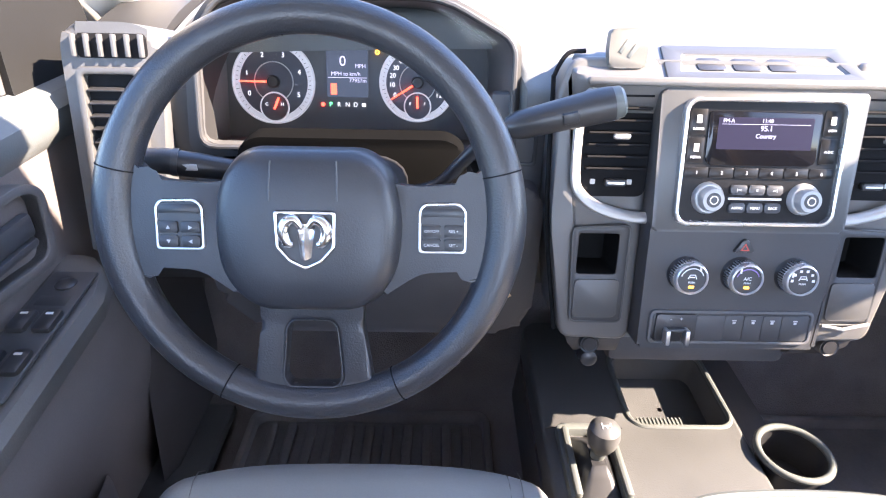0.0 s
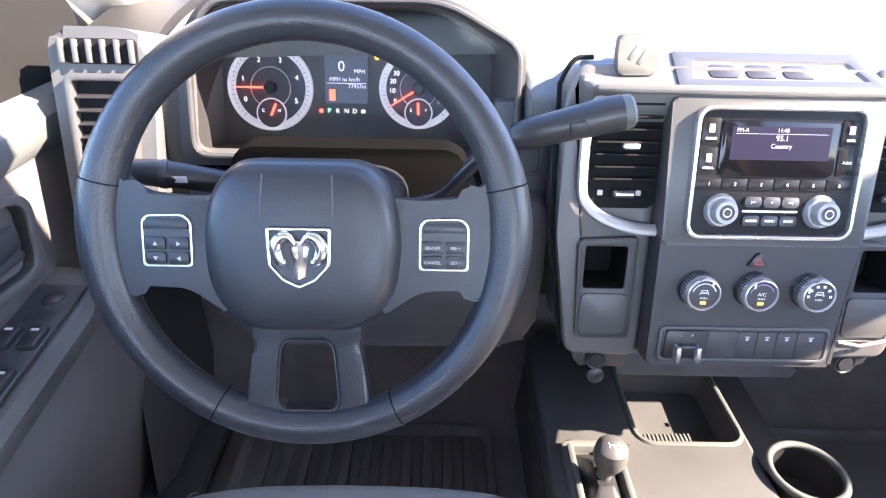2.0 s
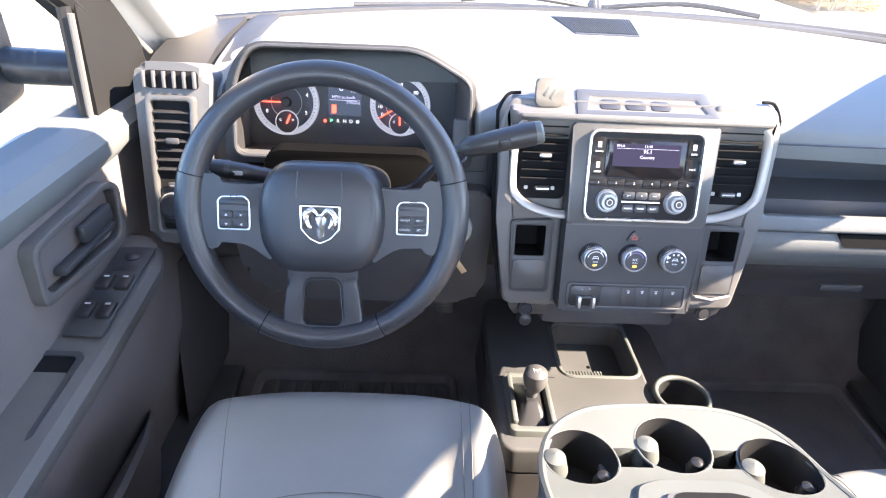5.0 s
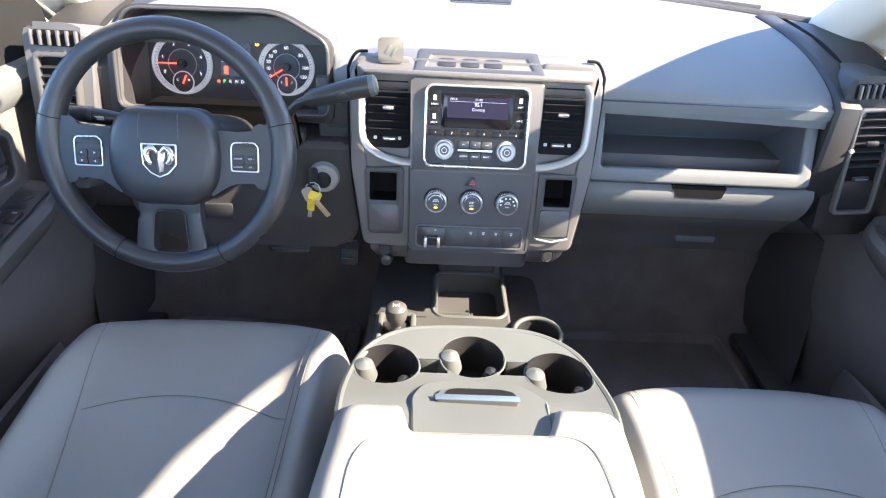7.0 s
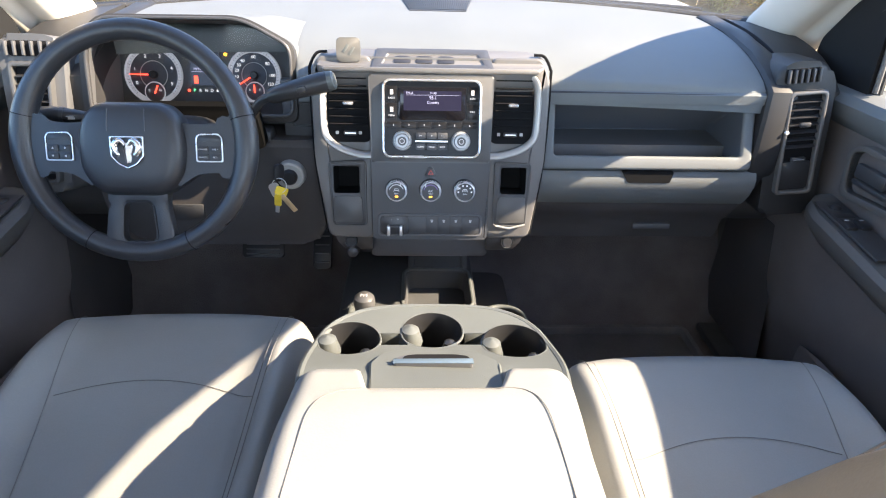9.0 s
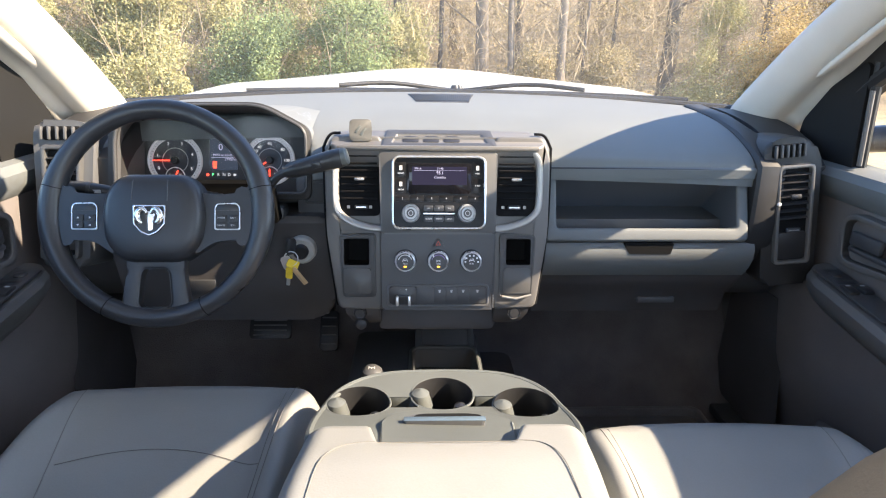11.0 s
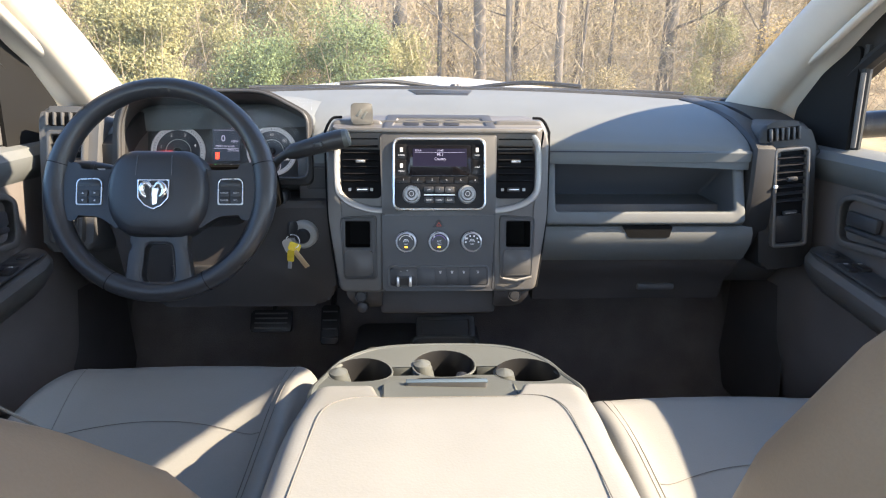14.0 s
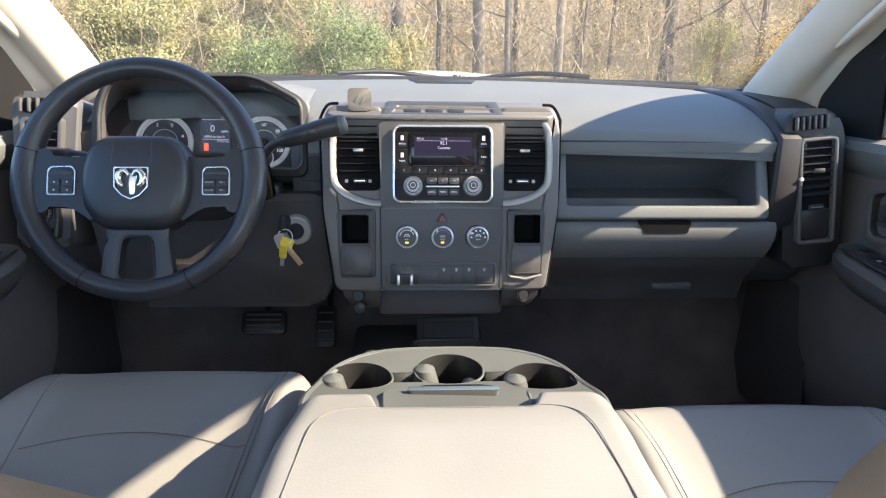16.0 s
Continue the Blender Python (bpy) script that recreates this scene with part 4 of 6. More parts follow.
# ---- steering wheel ----
def steering_wheel():
    w = thing("steering_wheel", tilt(-0.4786, -0.121, 0.730, 20.7), "black rubber rimmed steering wheel with four spokes and a chrome badge", "steering wheel")
    R0 = 0.1765
    path, rad = [], []
    for i in range(96):
        a = 2 * math.pi * i / 96
        path.append((R0 * math.cos(a), 0.0, R0 * math.sin(a)))
        rad.append(0.0168 + 0.0026 * max(0, math.cos(2 * a)) ** 2)
    part("rim", tube(path, rad, 18, closed=True), M_WHEEL, w, "black grained rubber rim")
    for a in (14, 166, 243, 297):
        a = radians(a)
        rs = 0.0170 + 0.0026 * max(0, math.cos(2 * a)) ** 2
        ring = [((R0 + rs * math.cos(b)) * math.cos(a), rs * math.sin(b), (R0 + rs * math.cos(b)) * math.sin(a)) for b in [2 * math.pi * j / 20 for j in range(20)]]
        part("rim_seam", tube(ring, 0.0007, 5, closed=True), M_DEEP, w)
    # side spokes
    for s in (-1, 1):
        out = [(s * x, z) for x, z in ((0.06, 0.034), (0.10, 0.030), (0.142, 0.034), (0.166, 0.060), (0.174, 0.030), (0.174, -0.040), (0.164, -0.062), (0.145, -0.046), (0.10, -0.048), (0.06, -0.075))]
        out = rounded(out if s > 0 else out[::-1], 0.012)
        part("side_spoke", plate(out, -0.008, 0.014, 0.007, 3), M_HUB, w)
        pad = thing("switch_pad", None)
        pad.parent = w
        pad.matrix_local = pose(0.1195 if s > 0 else -0.1155, -0.008, -0.0068)
        pad["label"] = "silver rimmed switch pad on the spoke"
        o = rounded([(-0.0215, -0.0225), (0.0215, -0.0225), (0.0215, 0.017), (0.015, 0.0235), (-0.017, 0.0225), (-0.0215, 0.017)], 0.004)
        i_ = [(x * 0.90, z * 0.905) for x, z in o]
        part("pad_rim", rim(o, i_, -0.0028, 0.002, 0.0007), M_SATIN, pad)
        part("pad_face", plate(i_, -0.0015, 0.002), M_BLACK, pad)
        part("pad_top", plate(rrect(0.036, 0.0090, 0.002, 0, 0.0145), -0.003, 0.0, 0.0008), M_BLACK, pad)
        for bx in (-0.0098, 0.0098):
            for bz in (-0.0022, -0.0148):
                bt = part("pad_button", plate(rrect(0.0168, 0.0108, 0.002, bx, bz), -0.0035, 0.0, 0.0009), M_BLACK, pad)
                if s < 0:
                    t = bmesh.new()
                    vs = [t.verts.new((bx + p, -0.0037, bz + q)) for p, q in (((-0.002, -0.0015), (0.002, -0.0015), (0, 0.002)) if bx < 0 and bz > -0.01 else ((-0.002, 0.0015), (0.002, 0.0015), (0, -0.002)) if bx < 0 else ((-0.0015, -0.002), (0.002, 0), (-0.0015, 0.002)) if bz > -0.01 else ((0.0015, -0.002), (-0.002, 0), (0.0015, 0.002)))]
                    t.faces.new(vs)
                    part("arrow_mark", t, M_GREYMARK, bt)
                else:
                    words({(True, True): "RES +", (True, False): "ON/OFF", (False, True): "SET -", (False, False): "CANCEL"}[(bz > -0.01, bx > 0)], 0.0037, M_GREYMARK, bt, bx, -0.0038, bz)
    # lower spokes with the opening between them
    o = rounded([(-0.050, -0.055), (0.050, -0.055), (0.047, -0.10), (0.058, -0.165), (0.048, -0.178), (-0.048, -0.178), (-0.058, -0.165), (-0.047, -0.10)], 0.008)
    i_ = rounded([(-0.017, -0.095), (0.017, -0.095), (0.0225, -0.102), (0.0268, -0.151), (0.022, -0.159), (-0.022, -0.159), (-0.0268, -0.151), (-0.0225, -0.102)], 0.007)
    part("lower_spoke", rim(o, i_, -0.006, 0.012, 0.005, 3), M_WHEEL, w, "dark lower spokes round an opening")
    part("opening_edge", rim([(x * 1.08, (z + 0.12) * 1.06 - 0.12) for x, z in i_], i_, -0.0068, 0.004, 0.001), M_HUB, w)
    # airbag cover
    cov = rounded([(-0.052, 0.062), (0.052, 0.062), (0.074, 0.040), (0.083, 0.0), (0.078, -0.05), (0.050, -0.082), (-0.050, -0.082), (-0.078, -0.05), (-0.083, 0.0), (-0.074, 0.040)], 0.022, 5)
    rings = []
    for k, (sc, y) in enumerate(((1.03, 0.02), (1.03, -0.004), (1.0, -0.014), (0.965, -0.0215), (0.90, -0.0265), (0.80, -0.0295), (0.55, -0.0315), (0.2, -0.0325))):
        rings.append([(x * sc, y, (z + 0.01) * sc - 0.01) for x, z in cov])
    part("airbag_cover", loft(rings), M_HUB, w, "dark padded airbag cover")
    for s in (-1, 1):
        part("cover_crease", tube([(s * 0.028, -0.0285, 0.052), (s * 0.029, -0.0318, 0.03), (s * 0.029, -0.0325, 0.018)], 0.0009, 6), M_PANEL, w)
    # badge: plain shield with a curled shape
    bd = thing("badge", None)
    bd.parent = w
    bd.matrix_local = pose(0.002, -0.0325, -0.0135)
    bd["label"] = "chrome shield badge"
    sh = rounded([(-0.0265, 0.0235), (0.0265, 0.0235), (0.0255, -0.008), (0.014, -0.021), (0, -0.0275), (-0.014, -0.021), (-0.0255, -0.008)], 0.0025)
    si = [(x * 0.89, z * 0.88) for x, z in sh]
    part("shield_rim", rim(sh, si, -0.004, 0.002, 0.001), M_CHROME, bd)
    part("shield_field", plate(si, -0.0012, 0.002), M_PANEL, bd)
    for s in (-1, 1):
        curl = [(s * 0.003, -0.004, 0.010), (s * 0.009, -0.0045, 0.0165), (s * 0.016, -0.0045, 0.0135), (s * 0.0185, -0.004, 0.005), (s * 0.015, -0.0035, -0.004), (s * 0.0105, -0.003, -0.005)]
        part("curl", tube(spline(curl, 4), [0.0030 + 0.0022 * math.sin(math.pi * i / 20) for i in range(21)], 10), M_CHROME, bd)
    part("centre_wedge", loft([[(-0.009, -0.001, 0.012), (0.0, -0.0065, 0.013), (0.009, -0.001, 0.012)], [(-0.0065, -0.001, -0.003), (0.0, -0.0075, -0.002), (0.0065, -0.001, -0.003)], [(-0.0048, -0.001, -0.017), (0, -0.005, -0.019), (0.0048, -0.001, -0.017)]]), M_CHROME, bd)
    return w


steering_wheel()


# ---- centre stack ----
def dial(parent, u, v, r, name, pointer=90, marks=True, y=0.0):
    k = thing(name, None)
    k.parent = parent
    k.matrix_local = pose(u, y, v)
    part("knob_body", lathe([(r * 0.80, -0.021), (r * 0.86, -0.019), (r * 0.94, -0.003), (r * 1.06, 0.0), (r * 1.06, 0.004)], 36), M_BLACK, k)
    part("chrome_ring", lathe([(r * 0.80, -0.0212), (r * 0.84, -0.0232), (r * 0.91, -0.0222), (r * 0.95, -0.018), (r * 0.94, -0.014)], 40, cap=False), M_RINGCHROME, k, "chrome ring")
    kn = bmesh.new()
    for i in range(40):
        a = 2 * math.pi * i / 40
        kn = box(r * 0.05, 0.010, r * 0.07, bm=kn, rot=pose(r * 0.95 * math.cos(a), -0.010, r * 0.95 * math.sin(a), 0, 90 - math.degrees(a), 0))
    part("knurl", kn, M_SATIN, k, "ribbed silver grip", smooth=False)
    part("knob_face", lathe([(r * 0.79, -0.0212), (r * 0.70, -0.0214), (0.0005, -0.0214)], 32), M_PANEL, k)
    return k


def centre_stack():
    s = thing("centre_stack", tilt(0, 0, 0.6, 12.5), "grey centre stack with radio, vents and climate dials", "centre stack")
    part("stack_body", plate(rounded([(-0.124, -0.106), (0.124, -0.106), (0.124, 0.244), (-0.124, 0.244)], 0.004), 0.040, 0.16), M_TRIM, s, "warm silver stack surround")
    for q in (-1, 1):
        col = [(0.112, 0.246), (0.112, -0.108), (0.203, -0.105), (0.224, 0.05), (0.228, 0.205), (0.214, 0.246)]
        hol = [(0.1395, 0.0395), (0.1395, -0.0135), (0.1895, -0.0135), (0.1895, 0.008), (0.1895, 0.022), (0.1895, 0.0395)]
        col, hol = [(q * x, z) for x, z in col], [(q * x, z) for x, z in hol]
        if q < 0:
            col, hol = col[::-1], hol[::-1]
        part("stack_column", rim(rounded(col, 0.016), rounded(hol, 0.004), 0.034, 0.16, 0.006, 3), M_TRIM, s, "warm silver side column")
    # crown that slopes back above the radio, with a shallow recess of three plain blocks
    cr = thing("stack_crown", None)
    cr.parent = s
    cr.matrix_local = pose(0, 0.008, 0.222, -59, 0, 0)
    crown = rounded([(-0.203, 0.0), (0.203, 0.0), (0.218, 0.03), (0.200, 0.076), (-0.200, 0.076), (-0.218, 0.03)], 0.016)
    part("crown_plate", plate(crown, 0.002, 0.05, 0.006), M_TRIM, cr)
    part("crown_gap", tube([(-0.186, 0.006, 0.0765), (0.0, 0.006, 0.077), (0.186, 0.006, 0.0765)], 0.0022, 6), M_DEEP, cr)
    o = rounded([(-0.112, 0.002), (0.116, 0.002), (0.108, 0.074), (-0.104, 0.074)], 0.004)
    i_ = rounded([(-0.094, 0.018), (0.098, 0.018), (0.088, 0.055), (-0.084, 0.055)], 0.003)
    ib = [(x * 0.90, 0.0365 + (z - 0.0365) * 0.80) for x, z in i_]
    part("crown_insert", rim(o, i_, -0.0008, 0.012, 0.001), M_PANEL, cr, "grey insert")
    part("recess_slope", loft([[(x, -0.0002, z) for x, z in i_], [(x, 0.0075, z) for x, z in ib]], cap=False), M_TRIM, cr, "pale sloping recess edge")
    part("crown_recess", plate(ib, 0.0072, 0.011), M_FLANK, cr)
    for k in range(3):
        u = -0.055 + 0.041 * k
        part("raised_block", plate(rounded([(u - 0.0165, 0.024), (u + 0.0165, 0.024), (u + 0.0145, 0.049), (u - 0.0145, 0.049)], 0.005), 0.0006, 0.009, 0.0010), M_BLACK, cr)
    # Black wedge stands for the shadow of the recess's right wall.
    part("recess_shadow", loft([[(0.060, 0.0072, 0.0225), (0.086, 0.0072, 0.0225), (0.080, 0.0072, 0.050)], [(0.074, 0.0022, 0.0235), (0.086, 0.0022, 0.0225), (0.080, 0.0022, 0.048)]]), M_BLACK, cr)
    for q in (-1, 1):
        seam = [(q * 0.196, 0.052, 0.252), (q * 0.216, 0.052, 0.249), (q * 0.2295, 0.052, 0.226), (q * 0.2305, 0.052, 0.205), (q * 0.2265, 0.052, 0.05), (q * 0.2065, 0.052, -0.10)]
        part("edge_gap", tube(spline(seam, 4), 0.0028, 6), M_DEEP, s, "dark gap along the stack edge")
    # middle panel
    mid = rounded([(-0.1135, 0.062), (0.1135, 0.062), (0.112, -0.10), (-0.112, -0.10)], 0.004)
    part("middle_panel", plate(mid, 0.0, 0.045, 0.006), M_PANEL, s, "charcoal middle panel")
    upr = rounded([(-0.117, 0.2135), (0.117, 0.2135), (0.113, 0.052), (-0.113, 0.052)], 0.006)
    lean_back = pose(0, 0, 0.056) @ pose(0, 0, 0, -4.5, 0, 0) @ pose(0, 0, -0.056)
    part("radio_surround", moved(plate(upr, -0.0025, 0.045, 0.004), lean_back), M_FLANK, s, "mid grey panel round the radio")
    part("top_strip", box(0.40, 0.012, 0.010, (0, 0.012, 0.2205), 0.004), M_TRIM, s)
    # vents
    for q in (-1, 1):
        v = thing("centre_vent", None)
        v.parent = s
        v.matrix_local = pose(q * 0.1555, 0.0, 0.164)
        o = rounded([(-0.040, -0.078), (0.034, -0.078), (0.046, -0.066), (0.046, 0.034), (0.030, 0.055), (-0.040, 0.055)] if q > 0 else [(-0.034, -0.078), (0.040, -0.078), (0.040, 0.055), (-0.030, 0.055), (-0.046, 0.034), (-0.046, -0.066)], 0.012)
        # Flat near-black plate and blades carry the shade deep in the vent.
        part("vent_shade_back", plate(o, 0.0305, 0.036), M_DEEP, v)
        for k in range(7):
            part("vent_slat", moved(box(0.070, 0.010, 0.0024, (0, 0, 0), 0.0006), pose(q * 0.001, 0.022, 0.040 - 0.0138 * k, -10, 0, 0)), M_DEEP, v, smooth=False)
        part("vent_knob", box(0.020, 0.009, 0.007, (0, 0.012, -0.004), 0.003), M_SATIN, v, "silver vent tab")
        part("thumb_wheel", box(0.026, 0.01, 0.009, (-q * 0.002, 0.026, -0.060), 0.003), M_PANEL, v)
        part("wheel_mark", box(0.020, 0.001, 0.0022, (-q * 0.002, 0.0208, -0.060)), M_SATIN, v)
        for m in (-0.024, 0.020):
            part("flow_mark", plate(rrect(0.006, 0.006, 0.001, m, -0.060), 0.0295, 0.0308), M_GREYMARK, v)
        # pale trim that sweeps round the vent
        c = [(-0.04, 0.02, 0.052), (0.02, 0.02, 0.052), (0.040, 0.02, 0.040), (0.047, 0.022, 0.015), (0.047, 0.022, -0.05), (0.040, 0.022, -0.072), (0.018, 0.022, -0.089), (-0.018, 0.022, -0.100), (-0.045, 0.022, -0.102)]
        c = [(q * x, y, z) for x, y, z in c]
        part("vent_trim", tube(spline(c, 4), 0.0050, 10, flat=1.5), M_TRIMLITE, v, "pale silver trim round the vent")
        # cubby below
        cb = thing("cubby", None)
        cb.parent = s
        cb.matrix_local = pose(q * 0.1615, 0.03, -0.016)
        oo = rounded([(-0.034, -0.062), (0.030, -0.062), (0.036, 0.062), (-0.034, 0.066)] if q > 0 else [(-0.030, -0.062), (0.034, -0.062), (0.034, 0.066), (-0.036, 0.062)], 0.008)
        ho = rounded([(q * 0.003 - 0.025, 0.0025), (q * 0.003 + 0.025, 0.0025), (q * 0.003 + 0.025, 0.0555), (q * 0.003 - 0.025, 0.0555)], 0.004)
        part("cubby_plate", rim(oo, ho, -0.002, 0.006, 0.0015), M_PANEL, cb)
        part("cubby_edge", tube([(x * 1.015, -0.001, z * 1.012) for x, z in oo], 0.0016, 6, closed=True), M_FLANK, cb)
        # Open well whose near-black walls carry part of the pocket's shade.
        part("cubby_pocket", well(ho, 0.0, 0.055, shrink=0.1), M_POCKETSHADE, cb, "dark open pocket")
        part("cubby_door", plate(rrect(0.056, 0.052, 0.006, q * 0.001, -0.030), -0.0045, 0.0, 0.0015), M_FLANK, cb)
    # Pale tube stands for the sunlit lower edge of the right cubby.
    part("side_highlight", tube([(0.192, 0.024, -0.075), (0.160, 0.023, -0.0825), (0.132, 0.024, -0.078)], 0.0025, 8), M_TRIMLITE, s)
    # climate dials and hazard button
    for k, u in enumerate((-0.065, 0.0, 0.065)):
        d = dial(s, u, 0.0, 0.0208, "climate_dial")
        if k == 1:
            words("A/C", 0.0058, M_WHITE_PLASTIC, d, 0, -0.0217, 0.0015)
        else:
            part("dial_symbol", tube([(-0.005, -0.0217, 0.0005), (-0.003, -0.0217, 0.0055), (0.003, -0.0217, 0.0055), (0.005, -0.0217, 0.0005)], 0.0006, 5), M_WHITE_PLASTIC, d)
            part("dial_symbol", box(0.006, 0.0006, 0.0012, (0, -0.0217, 0.0025)), M_WHITE_PLASTIC, d, smooth=False)
        words("PUSH", 0.0034, M_WHITE_PLASTIC, d, 0, -0.0217, -0.0040)
        if k < 2:
            part("dial_lamp", box(0.006, 0.0008, 0.0026, (0, -0.0217, -0.0095)), M_AMBER, d, "amber lamp", smooth=False)
            arc = [(0.0135 * math.cos(radians(a)), -0.0217, 0.0135 * math.sin(radians(a))) for a in range(20, 165, 12)]
            part("dial_arc", tube(arc, 0.0007, 5), M_WHITE_PLASTIC if k == 0 else M_BLUEMARK, d)
        else:
            for a in range(0, 181, 36):
                part("mode_mark", box(0.003, 0.0006, 0.003, (0.0125 * math.cos(radians(a)), -0.0217, 0.0125 * math.sin(radians(a)))), M_WHITE_PLASTIC, d, smooth=False)
        part("pointer", box(0.002, 0.001, 0.006, (0.0155 * math.cos(radians((60, 130, 150)[k])), -0.0232, 0.0155 * math.sin(radians((60, 130, 150)[k])))), M_WHITE_PLASTIC, d, smooth=False)
    hz = part("hazard_button", plate(rounded([(-0.013, 0.028), (0.013, 0.028), (0.003, 0.044), (-0.003, 0.044)], 0.003), -0.004, 0.002, 0.0015), M_BLACK, s)
    tri = rounded([(-0.0055, 0.0305), (0.0055, 0.0305), (0.0, 0.0395)], 0.0008)
    ti = [(x * 0.6, (z - 0.0335) * 0.6 + 0.0335) for x, z in tri]
    part("hazard_triangle", rim(tri, ti, -0.0044, -0.003), M_HAZARD, hz, "red triangle")
    # switch shelf with trailer brake slider
    sb = part("switch_bank", plate(rrect(0.195, 0.037, 0.006, 0, -0.070), -0.003, 0.004, 0.002), M_BLACK, s)
    part("bank_rim", rim(rrect(0.203, 0.045, 0.008, 0, -0.070), rrect(0.195, 0.037, 0.006, 0, -0.070), -0.004, 0.002, 0.0012), M_DASH, sb)
    for k in range(5):
        x, w = ((-0.026, 0.035), (0.003, 0.0225), (0.0265, 0.0225), (0.050, 0.0225), (0.0785, 0.0325))[k]
        part("bank_switch", plate(rrect(w, 0.033, 0.002, x, -0.070), -0.0042, 0.0, 0.0008), M_PANEL, sb)
        if k:
            part("switch_mark", box(0.0055, 0.0006, 0.0012, (x, -0.0044, -0.0595)), M_GREYMARK, sb, smooth=False)
            part("switch_mark", box(0.0035, 0.0006, 0.0030, (x, -0.0044, -0.0625)), M_GREYMARK, sb, smooth=False)
    br = part("brake_controller", plate(rrect(0.050, 0.036, 0.004, -0.069, -0.070), -0.006, 0.002, 0.0015), M_BLACK, sb, "trailer brake controller")
    for x in (-0.081, -0.057):
        part("slider", box(0.006, 0.014, 0.020, (x, -0.011, -0.079), 0.002), M_SATIN, br)
    part("slider_bar", box(0.024, 0.008, 0.005, (-0.069, -0.009, -0.071), 0.002), M_PANEL, br)
    words("-    +", 0.008, M_GREYMARK, br, -0.069, -0.0063, -0.058)
    # chin below
    part("stack_chin", box(0.25, 0.09, 0.06, (0, 0.115, -0.130), 0.012), M_LOWER, s, "dark underside")
    for q in (-1, 1):
        pod = [[(q * x, y, z) for x, y in ((0.118, 0.042 + e), (0.192 - k, 0.042 + e), (0.192 - k, 0.15), (0.118, 0.15))] for z, k, e in ((-0.100, 0.0, 0.0), (-0.118, 0.004, 0.004), (-0.136, 0.016, 0.018), (-0.146, 0.035, 0.04))]
        part("column_foot", loft(pod), M_LOWER, s)
    for q in (-1, 1):
        part("power_outlet", lathe([(0.010, 0.032), (0.0125, 0.030), (0.0135, 0.034), (0.0135, 0.06)], 24, loc=(q * 0.160, 0.008, -0.116)), M_PANEL, s)
        part("outlet_cap", lathe([(0.009, 0.029), (0.0095, 0.030), (0.0095, 0.034)], 24, loc=(q * 0.160, 0.008, -0.116)), M_BLACK, s)
    part("lighter_knob", lathe([(0.008, 0.020), (0.011, 0.022), (0.011, 0.034), (0.013, 0.04)], 24, loc=(-0.158, 0.02, -0.140)), M_BLACK, s)
    # radio
    r = thing("radio", None)
    r.parent = s
    r.matrix_local = lean_back @ pose(0.001, -0.004, 0.1335) @ Matrix.Diagonal((0.958, 1, 0.985, 1))
    r["label"] = "radio with a violet display in a chrome frame"
    o, i_ = rrect(0.194, 0.147, 0.016), rrect(0.183, 0.136, 0.012)
    part("radio_frame", rim(o, i_, -0.008, 0.006, 0.003), M_CHROMESOFT, r, "satin chrome frame")
    part("radio_face", plate(i_, -0.001, 0.006), M_GLOSS, r)
    part("screen", plate(rounded([(-0.066, 0.003), (-0.060, -0.003), (0.060, -0.003), (0.066, 0.003), (0.066, 0.058), (-0.066, 0.058)], 0.004), -0.0025, 0.0, 0.001), M_SCREENGLASS, r)
    scn = part("lcd", plate(rrect(0.112, 0.036, 0.001, 0.001, 0.0335), -0.0028, -0.002), M_LCD, r, "violet lit display", smooth=False)
    words("FM-A", 0.006, M_LCDTXT, scn, -0.050, -0.003, 0.0475, "readout", "LEFT")
    words("11:40", 0.006, M_LCDTXT, scn, 0.002, -0.003, 0.0475, "readout")
    words("95.1", 0.0085, M_LCDTXT, scn, 0.002, -0.003, 0.039, "readout")
    words("Country", 0.007, M_LCDTXT, scn, 0.002, -0.003, 0.0305, "readout")
    part("divider_line", box(0.104, 0.0003, 0.0004, (0.001, -0.0029, 0.0438)), M_LCDTXT, scn, smooth=False)
    for k in range(6):
        b = part("preset_button", plate(rrect(0.0285, 0.012, 0.002, -0.0745 + 0.0298 * k, -0.0115), -0.0025, 0.0, 0.001), M_GLOSS, r)
        words(str(k + 1), 0.0055, M_WHITE, b, -0.0745 + 0.0298 * k, -0.0038, -0.0115)
    for x, z, t in ((-0.078, 0.046, "RADIO"), (-0.078, 0.014, "MEDIA"), (0.079, 0.046, "INFO"), (0.079, 0.014, "A-B-C")):
        b = part("side_button", plate(rrect(0.020, 0.029, 0.002, x, z), -0.002, 0.0, 0.001), M_GLOSS, r)
        words(t, 0.0042, M_WHITE, b, x, -0.0034, z - 0.008 if t != "A-B-C" else z)
        if t != "A-B-C":
            part("button_sign", box(0.006, 0.0005, 0.009, (x, -0.0032, z + 0.003)), M_GREYMARK, b, smooth=False)
    for x in (-0.0575, 0.0575):
        k = thing("radio_knob", None)
        k.parent = r
        k.matrix_local = pose(x, 0, -0.041)
        part("knob_skirt", lathe([(0.0165, -0.008), (0.0185, -0.005), (0.0190, 0.0)], 32), M_KNOB, k, "silver grey knob")
        part("knob_top", lathe([(0.0125, -0.019), (0.0135, -0.017), (0.0145, -0.008)], 32), M_KNOB, k)
        part("knob_face", lathe([(0.0085, -0.0195), (0.0085, -0.0188)], 24), M_PANEL, k)
        part("knob_sign", lathe([(0.004, -0.0199), (0.005, -0.0199), (0.005, -0.0194), (0.004, -0.0194)], 18, cap=False), M_WHITE, k)
